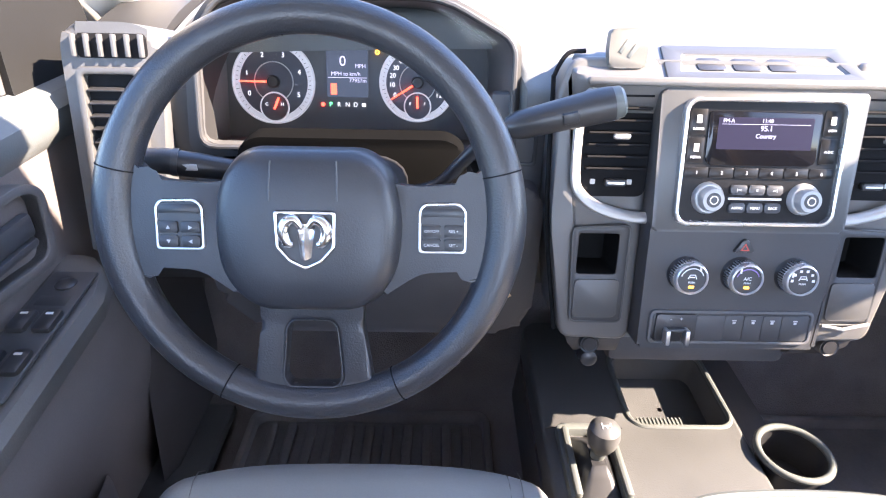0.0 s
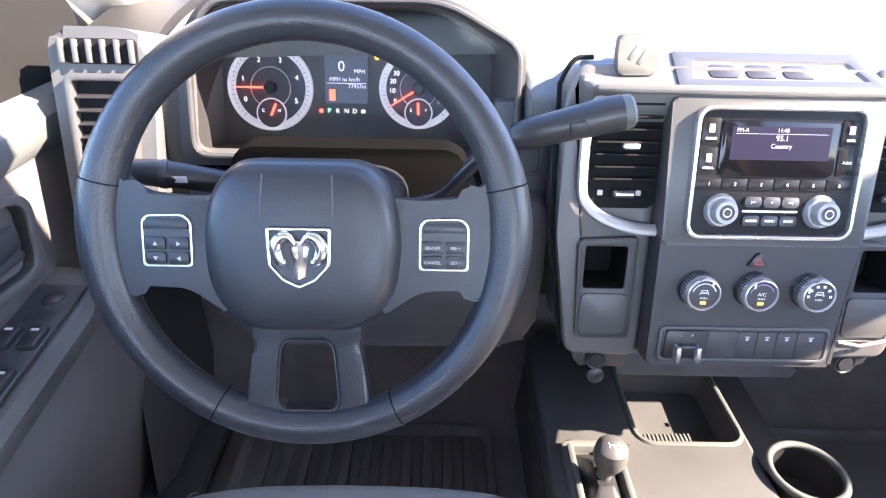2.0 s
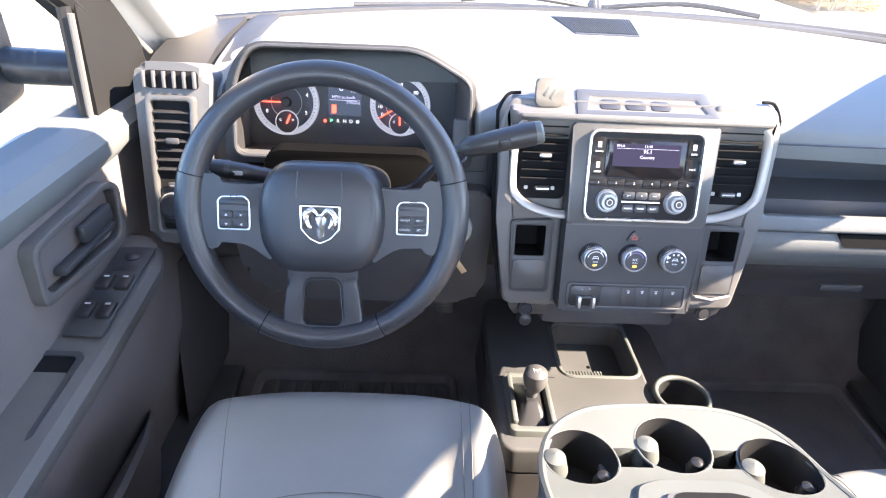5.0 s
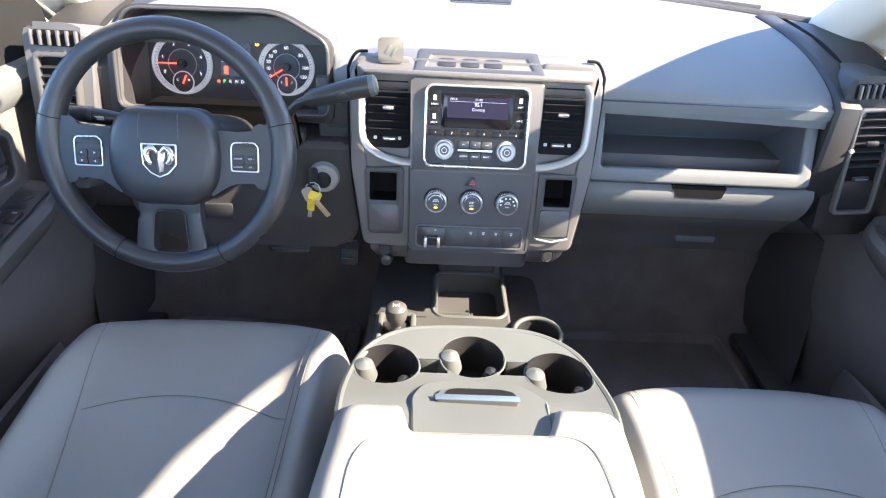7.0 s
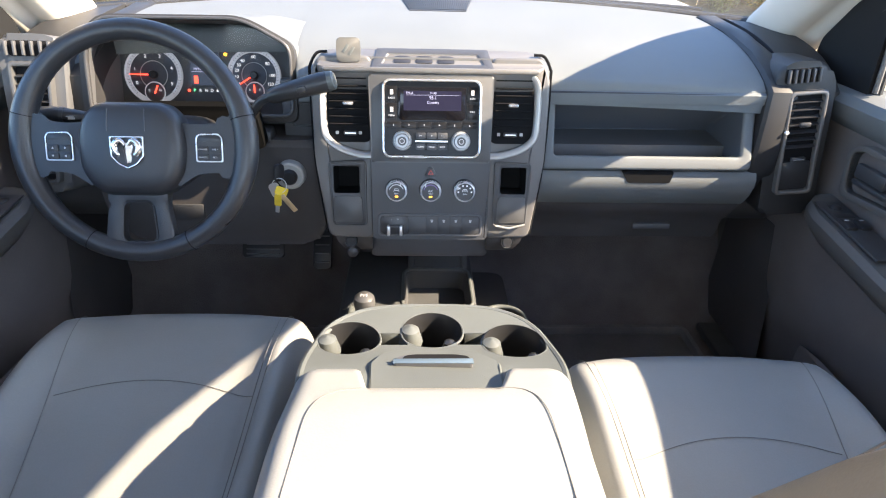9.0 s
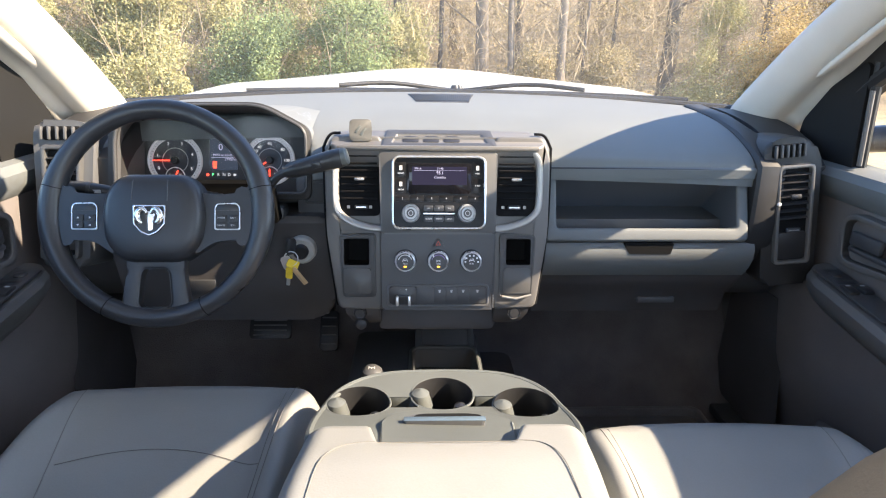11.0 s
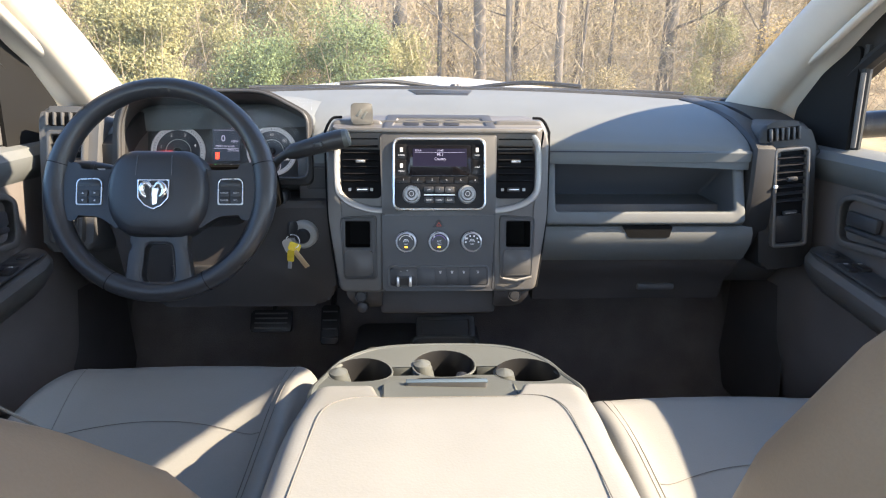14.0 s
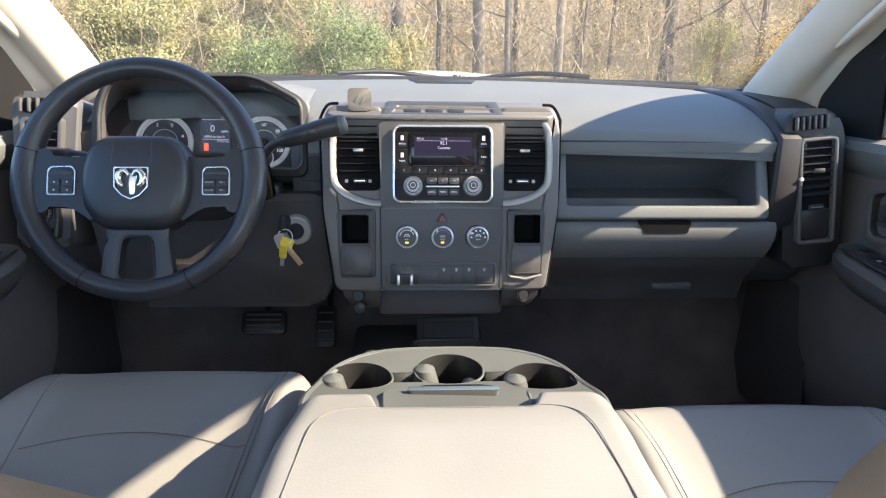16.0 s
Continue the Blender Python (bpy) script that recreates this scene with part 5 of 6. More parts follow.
    for k in range(3):
        for z, w in ((-0.031, 0.0195), (-0.052, 0.0195)):
            b = part("track_button", plate(rrect(w, 0.0115, 0.003, -0.0215 + 0.0215 * k, z), -0.0045, 0.0, 0.0015), M_PANEL, r)
            words((("|<<", "II", ">>|") if z > -0.04 else ("AUDIO", "MENU", "BACK"))[k], 0.0042, M_WHITE, b, -0.0215 + 0.0215 * k, -0.0048, z)
    part("disc_slot", box(0.064, 0.001, 0.0025, (0, -0.002, -0.0415)), M_SATIN, r, smooth=False)
    return s


M_TRIMLITE = mat("trim_pale_silver", (0.36, 0.35, 0.33), 0.34, metal=0.35, vary=0.04)
M_CHROMESOFT = mat("soft_chrome", (0.68, 0.68, 0.67), 0.26, metal=0.85, vary=0.04)
M_KNOB = mat("knob_silver", (0.34, 0.34, 0.335), 0.35, metal=0.4)
M_BLUEMARK = mat("blue_red_arc", (0.3, 0.2, 0.5), 0.5)
M_HAZARD = mat("hazard_red", (0.45, 0.05, 0.03), 0.5)
centre_stack()


# ---- magnetic phone holder on the dash ----
def phone_mount():
    m = thing("phone_mount", pose(-0.154, 0.086, 0.842, -14, 0, 4), "beige square magnetic phone holder on the dash", "phone holder")
    pl = rounded([(-0.021, -0.021), (0.021, -0.021), (0.0225, 0.0), (0.021, 0.0215), (-0.021, 0.0215), (-0.0225, 0.0)], 0.006)
    part("holder_plate", plate(pl, -0.004, 0.008, 0.002), M_BEIGE, m)
    for k in (-1, 1):
        part("plate_mark", moved(box(0.005, 0.001, 0.017, (k * 0.0055, -0.0042, k * 0.001), 0.0004), pose(0, 0, 0, 0, 35, 0)), M_CONS, m)
    part("neck", lathe([(0.011, 0.008), (0.012, 0.02)], 18), M_BLACK, m)
    part("foot", lathe([(0.020, -0.003), (0.022, 0.0), (0.022, 0.004)], 24, rot=pose(0, 0, 0, 90, 0, 0), loc=(0, 0.022, -0.024)), M_BLACK, m)


phone_mount()


# ---- floor console between the seats ----
def floor_console():
    c = thing("floor_console", pose(0, 0, 0), "dark floor console with a tray, cup ring and transfer lever", "console")
    foot = lambda z, gx, y0, y1: [(x, y, z) for x, y in rounded([(-gx, y0), (gx, y0), (gx, y1), (-gx, y1)], 0.04)]
    # Body and deck are darker than the lip; the dash's shade is in their greys.
    part("console_body", loft([foot(0.10, 0.205, -0.14, 0.34), foot(0.222, 0.202, -0.135, 0.31)]), M_LOWER, c)
    hole = rrect(0.150, 0.160, 0.022, 0.022, 0.135)
    part("console_deck", moved(rim(rrect(0.312, 0.45, 0.03, -0.044, 0.088), hole, -0.016, 0.04, 0.007, 3), pose(0, 0, 0.270, -90, 0, 0)), M_DECK, c, "grained grey moulded deck")
    part("tray_well", loft([[(x, z, 0.281) for x, z in hole], [(0.022 + (x - 0.022) * 0.93, 0.135 + (z - 0.135) * 0.93, 0.236) for x, z in hole], [(0.022 + (x - 0.022) * 0.05, 0.135 + (z - 0.135) * 0.05, 0.235) for x, z in hole]], cap=False), M_DECK, c, "sunk tray")
    part("tray_lip", tube([(x * 1.0, z, 0.2855) for x, z in rrect(0.162, 0.172, 0.026, 0.022, 0.135)], 0.0045, 8, closed=True), M_CONS, c)
    part("tray_step", box(0.075, 0.018, 0.022, (-0.006, 0.072, 0.262), 0.004), M_CONS, c)
    for i in range(12):
        part("step_rib", box(0.0025, 0.016, 0.002, (-0.040 + 0.0062 * i, 0.072, 0.2735)), M_CONS, c, smooth=False)
    part("tray_back", moved(rim(rrect(0.150, 0.062, 0.010), rrect(0.118, 0.040, 0.006), -0.008, 0.01, 0.003), pose(0.026, 0.245, 0.300, -38, 0, 0)), M_DECK, c)
    part("back_panel", moved(plate(rrect(0.120, 0.042, 0.006), -0.003, 0.004), pose(0.026, 0.245, 0.300, -38, 0, 0)), M_DECK, c)
    part("deck_groove", tube([(-0.195, 0.045, 0.2862), (-0.075, 0.045, 0.2862)], 0.0015, 6), M_BLACK, c)
    # cup ring
    cr = thing("cup_ring", None)
    cr.parent = c
    cr.matrix_local = pose(0.163, -0.005, 0.282)
    ring = [(0.050 * math.cos(a), 0.050 * math.sin(a), 0.012) for a in [2 * math.pi * i / 40 for i in range(40)]]
    part("ring", tube(ring, 0.0055, 10, closed=True), M_CONS, cr, "grey cup ring")
    part("cup_well", lathe([(0.048, 0.012), (0.044, -0.05), (0.0005, -0.05)], 32, rot=pose(0, 0, 0, 90, 0, 0), cap=False), M_BLACK, cr)
    # transfer case lever
    t = thing("transfer_lever", None)
    t.parent = c
    t.matrix_local = pose(-0.136, -0.032, 0.281)
    part("bezel", moved(rim(rrect(0.085, 0.15, 0.012), rrect(0.060, 0.122, 0.008), -0.012, 0.01, 0.004), pose(-0.002, 0, 0.008, -90, 0, 0)), M_CONS, t)
    part("boot", loft([[(x * k, y * k, z) for x, y in rrect(0.058, 0.116, 0.012)] for k, z in ((1.0, 0.006), (0.8, 0.014), (0.6, 0.026), (0.35, 0.036))]), M_BLACK, t)
    for q in (-1, 1):
        part("gate_rib", box(0.010, 0.12, 0.012, (q * 0.034, 0, 0.024), 0.004), M_CONS, t)
    part("lever", tube([(0, 0, 0.02), (0.002, -0.004, 0.075)], [0.010, 0.012], 14), M_CONS, t)
    kb = part("lever_knob", lathe([(0.013, 0.052), (0.020, 0.066), (0.0225, 0.080), (0.0205, 0.093), (0.013, 0.100), (0.0005, 0.102)], 28, rot=pose(0, 0, 0, 90, 0, 0), loc=(0.002, -0.004, 0)), M_FLANK, t, "grey shift pattern knob")
    for x, z in ((-0.006, 0.0), (0.0, 0.0), (0.006, 0.0)):
        part("pattern_line", box(0.0012, 0.010, 0.001, (0.002 + x, -0.008, 0.1008)), M_GREYMARK, kb, smooth=False)
    part("pattern_line", box(0.013, 0.0012, 0.001, (0.002, -0.008, 0.1012)), M_GREYMARK, kb, smooth=False)


floor_console()


# ---- folded middle seat with cup holders ----
def middle_console():
    c = thing("armrest_console", pose(0, 0, 0), "fold-down middle armrest with cup holders, grey tray and pale vinyl pad", "armrest")
    # tray outline in plan
    out = [(-0.172, -0.50), (-0.184, -0.42), (-0.184, -0.335), (-0.165, -0.272), (-0.122, -0.232), (-0.06, -0.216), (0.06, -0.216), (0.122, -0.232), (0.165, -0.272), (0.184, -0.335), (0.184, -0.42), (0.172, -0.50)]
    ol = [tuple(p)[:2] for p in spline([(x, y, 0) for x, y in out], 4)]
    cups = [(-0.130, -0.311, 0.047), (0.0, -0.286, 0.048), (0.128, -0.322, 0.049)]
    zt = lambda y: 0.478 + 0.036 * smoothstep(-0.30, -0.45, y)
    # top skin with round holes: a fine grid left open over the cups
    n, k = 150, 124
    b = bmesh.new()
    vs = {}

    def vert(i, j):
        if (i, j) not in vs:
            x, y = -0.195 + 0.39 * i / n, -0.50 + 0.286 * j / k
            for cx, cy, r in cups:                  # draw the rim nodes onto the circle
                d = math.hypot(x - cx, y - cy)
                if abs(d - r) < 0.0022:
                    x, y = cx + (x - cx) * r / d, cy + (y - cy) * r / d
            vs[i, j] = b.verts.new((x, y, zt(y)))
        return vs[i, j]
    for i in range(n):
        for j in range(k):
            x, y = -0.195 + 0.39 * (i + 0.5) / n, -0.50 + 0.286 * (j + 0.5) / k
            if not in_poly(x, y, ol) or any(math.hypot(x - cx, y - cy) < r for cx, cy, r in cups):
                continue
            if abs(y + 0.308) < 0.016 and abs(abs(x) - 0.064) < 0.026:
                continue
            b.faces.new((vert(i, j), vert(i + 1, j), vert(i + 1, j + 1), vert(i, j + 1)))
    part("tray_top", b, M_CONS, c, "grey moulded cup holder tray")
    edge = [(x, y, zt(y) - 0.004) for x, y in ol]
    part("tray_edge", tube(edge, 0.006, 8), M_CONS, c)
    part("tray_skirt", loft([[(x, y, zt(y) - 0.004) for x, y in ol], [(x * 0.99, y - 0.006, 0.40) for x, y in ol], [(x * 0.95, y - 0.02, 0.22) for x, y in ol]], cap=False), M_CONS, c)
    for cx, cy, r in cups:
        w = part("cup_holder", lathe([(r, 0.0), (r * 0.97, -0.006), (r * 0.93, -0.07), (0.0005, -0.07)], 40, rot=pose(0, 0, 0, 90, 0, 0), loc=(cx, cy, zt(cy) + 0.001), cap=False), M_CUP, c, "dark cup holder")
        part("cup_rim", tube([(cx + (r + 0.002) * math.cos(a), cy + (r + 0.002) * math.sin(a), zt(cy + r * math.sin(a)) - 0.0012) for a in [2 * math.pi * i / 40 for i in range(40)]], 0.0019, 8, closed=True), M_CONS, w)
        # Second grip takes the cup's black, for the shade on that side.
        for a, k in ((180, 1.75), (322, 1.1)):
            part("grip_finger", lathe([(0.0005, -0.018 * k), (0.007 * k, -0.015 * k), (0.0115 * k, 0.0), (0.008 * k, 0.013 * k), (0.0005, 0.017 * k)], 18, rot=pose(0, 0, 0, 90, 0, 0), loc=(cx + (r - 0.013) * math.cos(radians(a)), cy + (r - 0.013) * math.sin(radians(a)), zt(cy) - 0.020)), M_CONS if k > 1.3 else M_CUP, w, "grey sprung cup grip" if k > 1.3 else "")
    for q in (-1, 1):
        part("linking_slot", box(0.062, 0.042, 0.012, (q * 0.064, -0.308, 0.436), 0.003), M_DASH, c)
        for k in (-1, 1):
            part("slot_wall", box(0.030, 0.004, 0.040, (q * 0.067, -0.308 + k * 0.0178, 0.457), 0.001), M_CONS, c)
    # latch block
    lo = rounded([(-0.086, -0.48), (0.092, -0.48), (0.095, -0.40), (0.072, -0.363), (0.045, -0.350), (-0.045, -0.350), (-0.076, -0.363), (-0.091, -0.40)], 0.012)
    part("latch_block", loft([[(x, y, 0.47) for x, y in lo], [(x, y, zt(y) + 0.003) for x, y in lo], [(x * 0.97, -0.41 + (y + 0.41) * 0.96, zt(y) + 0.006) for x, y in lo]]), M_CONS, c, "grey latch tongue")
    scoop = rounded([(-0.058, -0.412), (0.056, -0.412), (0.050, -0.388), (0.030, -0.380), (-0.036, -0.380), (-0.050, -0.386)], 0.006)
    # Scoop drawn as two raised dark plates; its shade is in their colour.
    part("latch_recess_shade", loft([[(x, y, zt(-0.397) + 0.0) for x, y in scoop], [(x, y, zt(y) + 0.0095) for x, y in scoop]]), M_DASH, c)
    part("latch_scoop_shade", loft([[(x * 0.9 + 0.004, y * 0.9 - 0.0385, zt(-0.397) + 0.002) for x, y in scoop], [(x * 0.9 + 0.004, y * 0.9 - 0.0385, zt(y) + 0.0101) for x, y in scoop]]), M_DEEP, c)
    # The strip's blue stands for a reflection on it.
    part("latch_strip", moved(box(0.113, 0.011, 0.002, (0, 0, 0), 0.0006), pose(-0.001, -0.4065, zt(-0.4065) + 0.0105, -6, 0, 0)), M_STRIPBLUE, c, "latch strip with its blue reflection put into the colour")

    # vinyl pad: two ears reach forward round the latch tongue
    def front(x):
        return -0.412 - 0.048 * smoothstep(0.104, 0.084, abs(x)) - 0.010 * max(0.0, (abs(x) - 0.15) / 0.05) ** 2

    def top(x, y):
        x += 0.008 * smoothstep(-0.42, -0.60, y)
        w = 0.193
        e, f = max(0.0, 1 - (w - abs(x)) / 0.040), max(0.0, 1 - (front(x) - y) / 0.04)
        rise = 0.053 + 0.025 * smoothstep(-0.42, -0.56, y)
        return 0.478 + rise * math.sqrt(max(0.0, 1 - min(1, e) ** 2.4)) * math.sqrt(max(0.0, 1 - min(1, f) ** 2.2))

    def cover(u, v):
        q = 2 * u - 1
        v = v ** 1.7
        x = 0.193 * math.copysign(1 - (1 - abs(q)) ** 1.25, q)
        y = front(x) + (-1.06 - front(x)) * v
        f = smoothstep(-0.42, -0.60, y)
        x -= 0.008 * f
        return (x, y, top(x, y) + 0.0012 * math.sin(31 * x + 17 * y) * math.sin(23 * y - 9 * x) * smoothstep(0.0, 0.2, v))
    part("armrest_pad", sheet(72, 56, cover, thick=(0, 0, -0.006)), M_VINYL, c, "pale vinyl armrest pad")
    part("pad_wall", loft([[cover(i / 40, 0.0) for i in range(41)], [(p[0], p[1] - 0.002, 0.44) for p in [cover(i / 40, 0.0) for i in range(41)]]], cap=False), M_VINYL, c)
    for q in (0, 1):
        sd = [cover(q, j / 30) for j in range(31)]
        part("pad_side", loft([sd, [(x * 1.012, y, z - 0.035) for x, y, z in sd], [(x * 0.97, y, 0.20) for x, y, z in sd]], cap=False), M_VINYL, c)
    sm = [(-0.162, -1.0), (-0.160, -0.75), (-0.155, -0.60), (-0.148, -0.53), (-0.125, -0.497), (-0.085, -0.488), (-0.04, -0.487), (0.04, -0.487), (0.085, -0.488), (0.115, -0.497), (0.130, -0.53), (0.135, -0.60), (0.138, -0.75), (0.140, -1.0)]
    part("pad_seam", tube([(p.x, p.y, top(p.x, p.y) + 0.0006) for p in spline([(x, y, 0) for x, y in sm], 5)], 0.0007, 6), M_SEAM, c)
    part("console_body", box(0.36, 0.50, 0.26, (0, -0.77, 0.29), 0.02), M_VINYL, c)


def in_poly(x, y, pts):
    c = False
    j = len(pts) - 1
    for i in range(len(pts)):
        if (pts[i][1] > y) != (pts[j][1] > y) and x < (pts[j][0] - pts[i][0]) * (y - pts[i][1]) / (pts[j][1] - pts[i][1]) + pts[i][0]:
            c = not c
        j = i
    return c


M_CUP = mat("cup_black", (0.02, 0.02, 0.021), 0.3)
middle_console()


# ---- seats ----
def seat(cx, yf, zf, label, back):
    s = thing("front_seat", pose(cx, yf, 0), label, "seat", "front seats")
    W = 0.250

    def zc(x, y):
        e = abs(x) / W
        z = zf - 0.012 + 0.03 * smoothstep(0.0, -0.08, y) - 0.035 * smoothstep(-0.1, -0.5, y)
        z += 0.030 * math.exp(-((e - 0.80) / 0.13) ** 2) * smoothstep(0.0, -0.22, y)
        z -= 0.085 * max(0.0, (e - 0.80) / 0.2) ** 2.4
        z -= 0.07 * smoothstep(-0.045, 0.0, y) ** 2
        return z

    def skin(u, v):
        y = -0.56 * v
        w = W * (1 - 0.16 * smoothstep(0.10, 0.0, v))
        x = -w + 2 * w * u
        q = 2 * u - 1
        return (x, y + 0.012 * (1 - q * q) - 0.045 * abs(q) ** 5 * smoothstep(0.3, 0.0, v), zc(x, y))
    part("cushion", sheet(56, 48, skin), M_VINYL, s, "grey vinyl seat cushion")
    fr = [skin(i / 40, 0.0) for i in range(41)]
    part("cushion_front", loft([fr + [], [(x * 0.99, y - 0.004, z - 0.05) for x, y, z in fr], [(x * 0.95, y - 0.03, z - 0.14) for x, y, z in fr], [(x * 0.93, y - 0.05, 0.10) for x, y, z in fr]], cap=False), M_VINYL, s)
    for q in (0, 1):
        sd = [skin(q, j / 30) for j in range(31)]
        part("cushion_side", loft([sd, [(x * 1.02, y, z - 0.03) for x, y, z in sd], [(x * 1.0, y, 0.10) for x, y, z in sd]], cap=False), M_VINYL, s)
    lip = lambda x, y: (x, y, zc(x, y) + 0.0004)
    for q in (-1, 1):
        part("cushion_seam", tube([lip(q * ((0.198 - 0.105 * t) if q * cx > 0 else (0.176 - 0.004 * t)), -0.004 - 0.52 * t) for t in [i / 24 for i in range(25)]], 0.0006, 6), M_SEAM, s)
        if q * cx < 0:
            part("cushion_seam", tube([lip(q * (0.190 - 0.010 * t), -0.03 - 0.45 * t) for t in [i / 24 for i in range(25)]], 0.0006, 6), M_SEAM, s)
    part("cushion_seam", tube([lip(x, -0.222 - 0.045 * (x / 0.168) ** 2) for x in [(-0.140 if cx < 0 else -0.170) + 0.312 * i / 24 for i in range(25)]], 0.0006, 6), M_SEAM, s)
    # backrest, leaning back, with full side bolsters
    base = Vector((0, -0.49 if back < 40 else -0.53, 0.36))
    lean = radians(back)
    ax = Vector((0, -math.sin(lean), math.cos(lean)))
    nm = Vector((0, math.cos(lean), math.sin(lean)))
    rings = []
    for t, w, dp in ((-0.10, 0.20, 0.08), (0.0, 0.232, 0.10), (0.12, 0.250, 0.12), (0.28, 0.258, 0.125), (0.40, 0.238, 0.115), (0.48, 0.205, 0.10), (0.53, 0.19, 0.08), (0.56, 0.14, 0.055), (0.57, 0.09, 0.035)):
        ring = []
        for i in range(48):
            a = 2 * math.pi * i / 48
            cxx, sy = math.cos(a), math.sin(a)
            x = w * math.copysign(abs(cxx) ** 0.5, cxx)
            e = abs(x) / w
            d = dp * 0.55 * math.copysign(abs(sy) ** 0.6, sy)
            if sy > 0:
                d += 0.030 * math.exp(-((e - 0.80) / 0.15) ** 2) - 0.012 * (1 - e * e)
            p = base + ax * t + nm * d
            ring.append((x, p.y, p.z))
        rings.append(ring)
    part("backrest", loft(rings), M_BACK, s, "tan vinyl backrest with raised bolsters")
    for q in (-1, 1):
        pts = []
        for t in [0.02 + 0.44 * i / 16 for i in range(17)]:
            p = base + ax * t + nm * (0.062 + 0.022)
            pts.append((q * (0.165 + 0.01 * math.sin(t * 5)), p.y, p.z))
        part("back_seam", tube(pts, 0.0009, 6), M_SEAM, s)
    hp = base + ax * 0.66
    part("head_restraint", moved(loft([[(0.13 * k * math.copysign(abs(math.cos(a)) ** 0.6, math.cos(a)), 0.045 * k * math.sin(a), z) for a in [2 * math.pi * i / 28 for i in range(28)]] for k, z in ((0.6, -0.085), (0.92, -0.07), (1.0, 0.0), (0.95, 0.06), (0.7, 0.085))]), Matrix.Translation(hp) @ pose(0, 0, 0, back, 0, 0)), M_VINYL, s)
    for q in (-1, 1):
        a, b = base + ax * 0.54, base + ax * 0.60
        part("head_post", tube([(q * 0.06, a.y, a.z), (q * 0.06, b.y, b.z)], 0.006, 10), M_CHROME, s)
    part("seat_base", box(0.40, 0.42, 0.10, (0, -0.28, 0.07), 0.01), M_BLACK, s)
    return s


seat(-0.452, -0.085, 0.385, "grey vinyl driver's seat, partly sunlit", 40)
seat(0.452, -0.215, 0.385, "grey vinyl passenger seat with a sunlit bolster", 23)


# ---- footwells ----
def pedal(x, y, z, w, h, label):
    p = thing("pedal", pose(x, y, z, -35, 0, 0), label, "pedal", "pedals")
    part("pedal_pad", plate(rrect(w, h, 0.008), -0.012, 0.0, 0.004), M_BLACK, p)
    for k in range(4):
        part("pad_rib", box(w * 0.8, 0.003, 0.004, (0, -0.0135, -h * 0.33 + h * 0.22 * k), 0.001), M_MAT, p)
    part("pedal_arm", tube([(0, 0.0, 0.0), (0, 0.05, 0.10), (0, 0.06, 0.22)], 0.008, 8), M_BLACK, p)


pedal(-0.44, 0.36, 0.27, 0.11, 0.06, "wide black brake pedal")
pedal(-0.29, 0.40, 0.24, 0.05, 0.11, "tall black accelerator pedal")


def floor_mat(cx, y0, y1, w, ribs):
    m = thing("floor_mat", pose(cx, 0, 0), "black ribbed rubber floor mat" if ribs else "plain dark rubber floor mat", "floor mat", "floor mats")
    part("mat_sheet", box(w, y1 - y0, 0.012, (0, (y0 + y1) / 2, 0.017), 0.004), M_MAT, m)
    part("mat_rim", moved(rim(rrect(w, y1 - y0, 0.03), rrect(w - 0.03, y1 - y0 - 0.03, 0.02), 0, 0.03, 0.005), pose(0, (y0 + y1) / 2, 0.048, -90, 0, 0)), M_MAT, m)
    for k in range(ribs):
        x = -w / 2 + 0.05 + (w - 0.1) * k / 10
        for y, ln in ((0.24, 0.36), (0.72, 0.42)):
            part("mat_rib", box(0.020, (y1 - y0) * ln, 0.016, (x, y0 + (y1 - y0) * y, 0.028), 0.006), M_MAT, m)


floor_mat(-0.50, -0.10, 0.31, 0.50, 11)
floor_mat(0.50, -0.10, 0.31, 0.50, 0)


def kick_plate(s):
    k = thing("sill_plate", pose(0, 0, 0), "pale scuffed door sill and kick trim", "trim", "sill plates")
    part("sill_top", box(0.145, 1.36, 0.024, (s * 0.862, -0.36, 0.037), 0.006), M_DECK, k)
    part("kick_trim", loft([[(s * 0.86, 0.12, 0.05), (s * 0.845, 0.16, 0.05), (s * 0.845, 0.42, 0.05), (s * 0.86, 0.42, 0.05)], [(s * 0.86, 0.16, 0.26), (s * 0.85, 0.19, 0.26), (s * 0.85, 0.42, 0.26), (s * 0.86, 0.42, 0.26)], [(s * 0.86, 0.20, 0.42), (s * 0.85, 0.22, 0.42), (s * 0.85, 0.42, 0.42), (s * 0.86, 0.42, 0.42)]]), M_LOWER, k, "dark kick trim")


kick_plate(-1)
kick_plate(1)


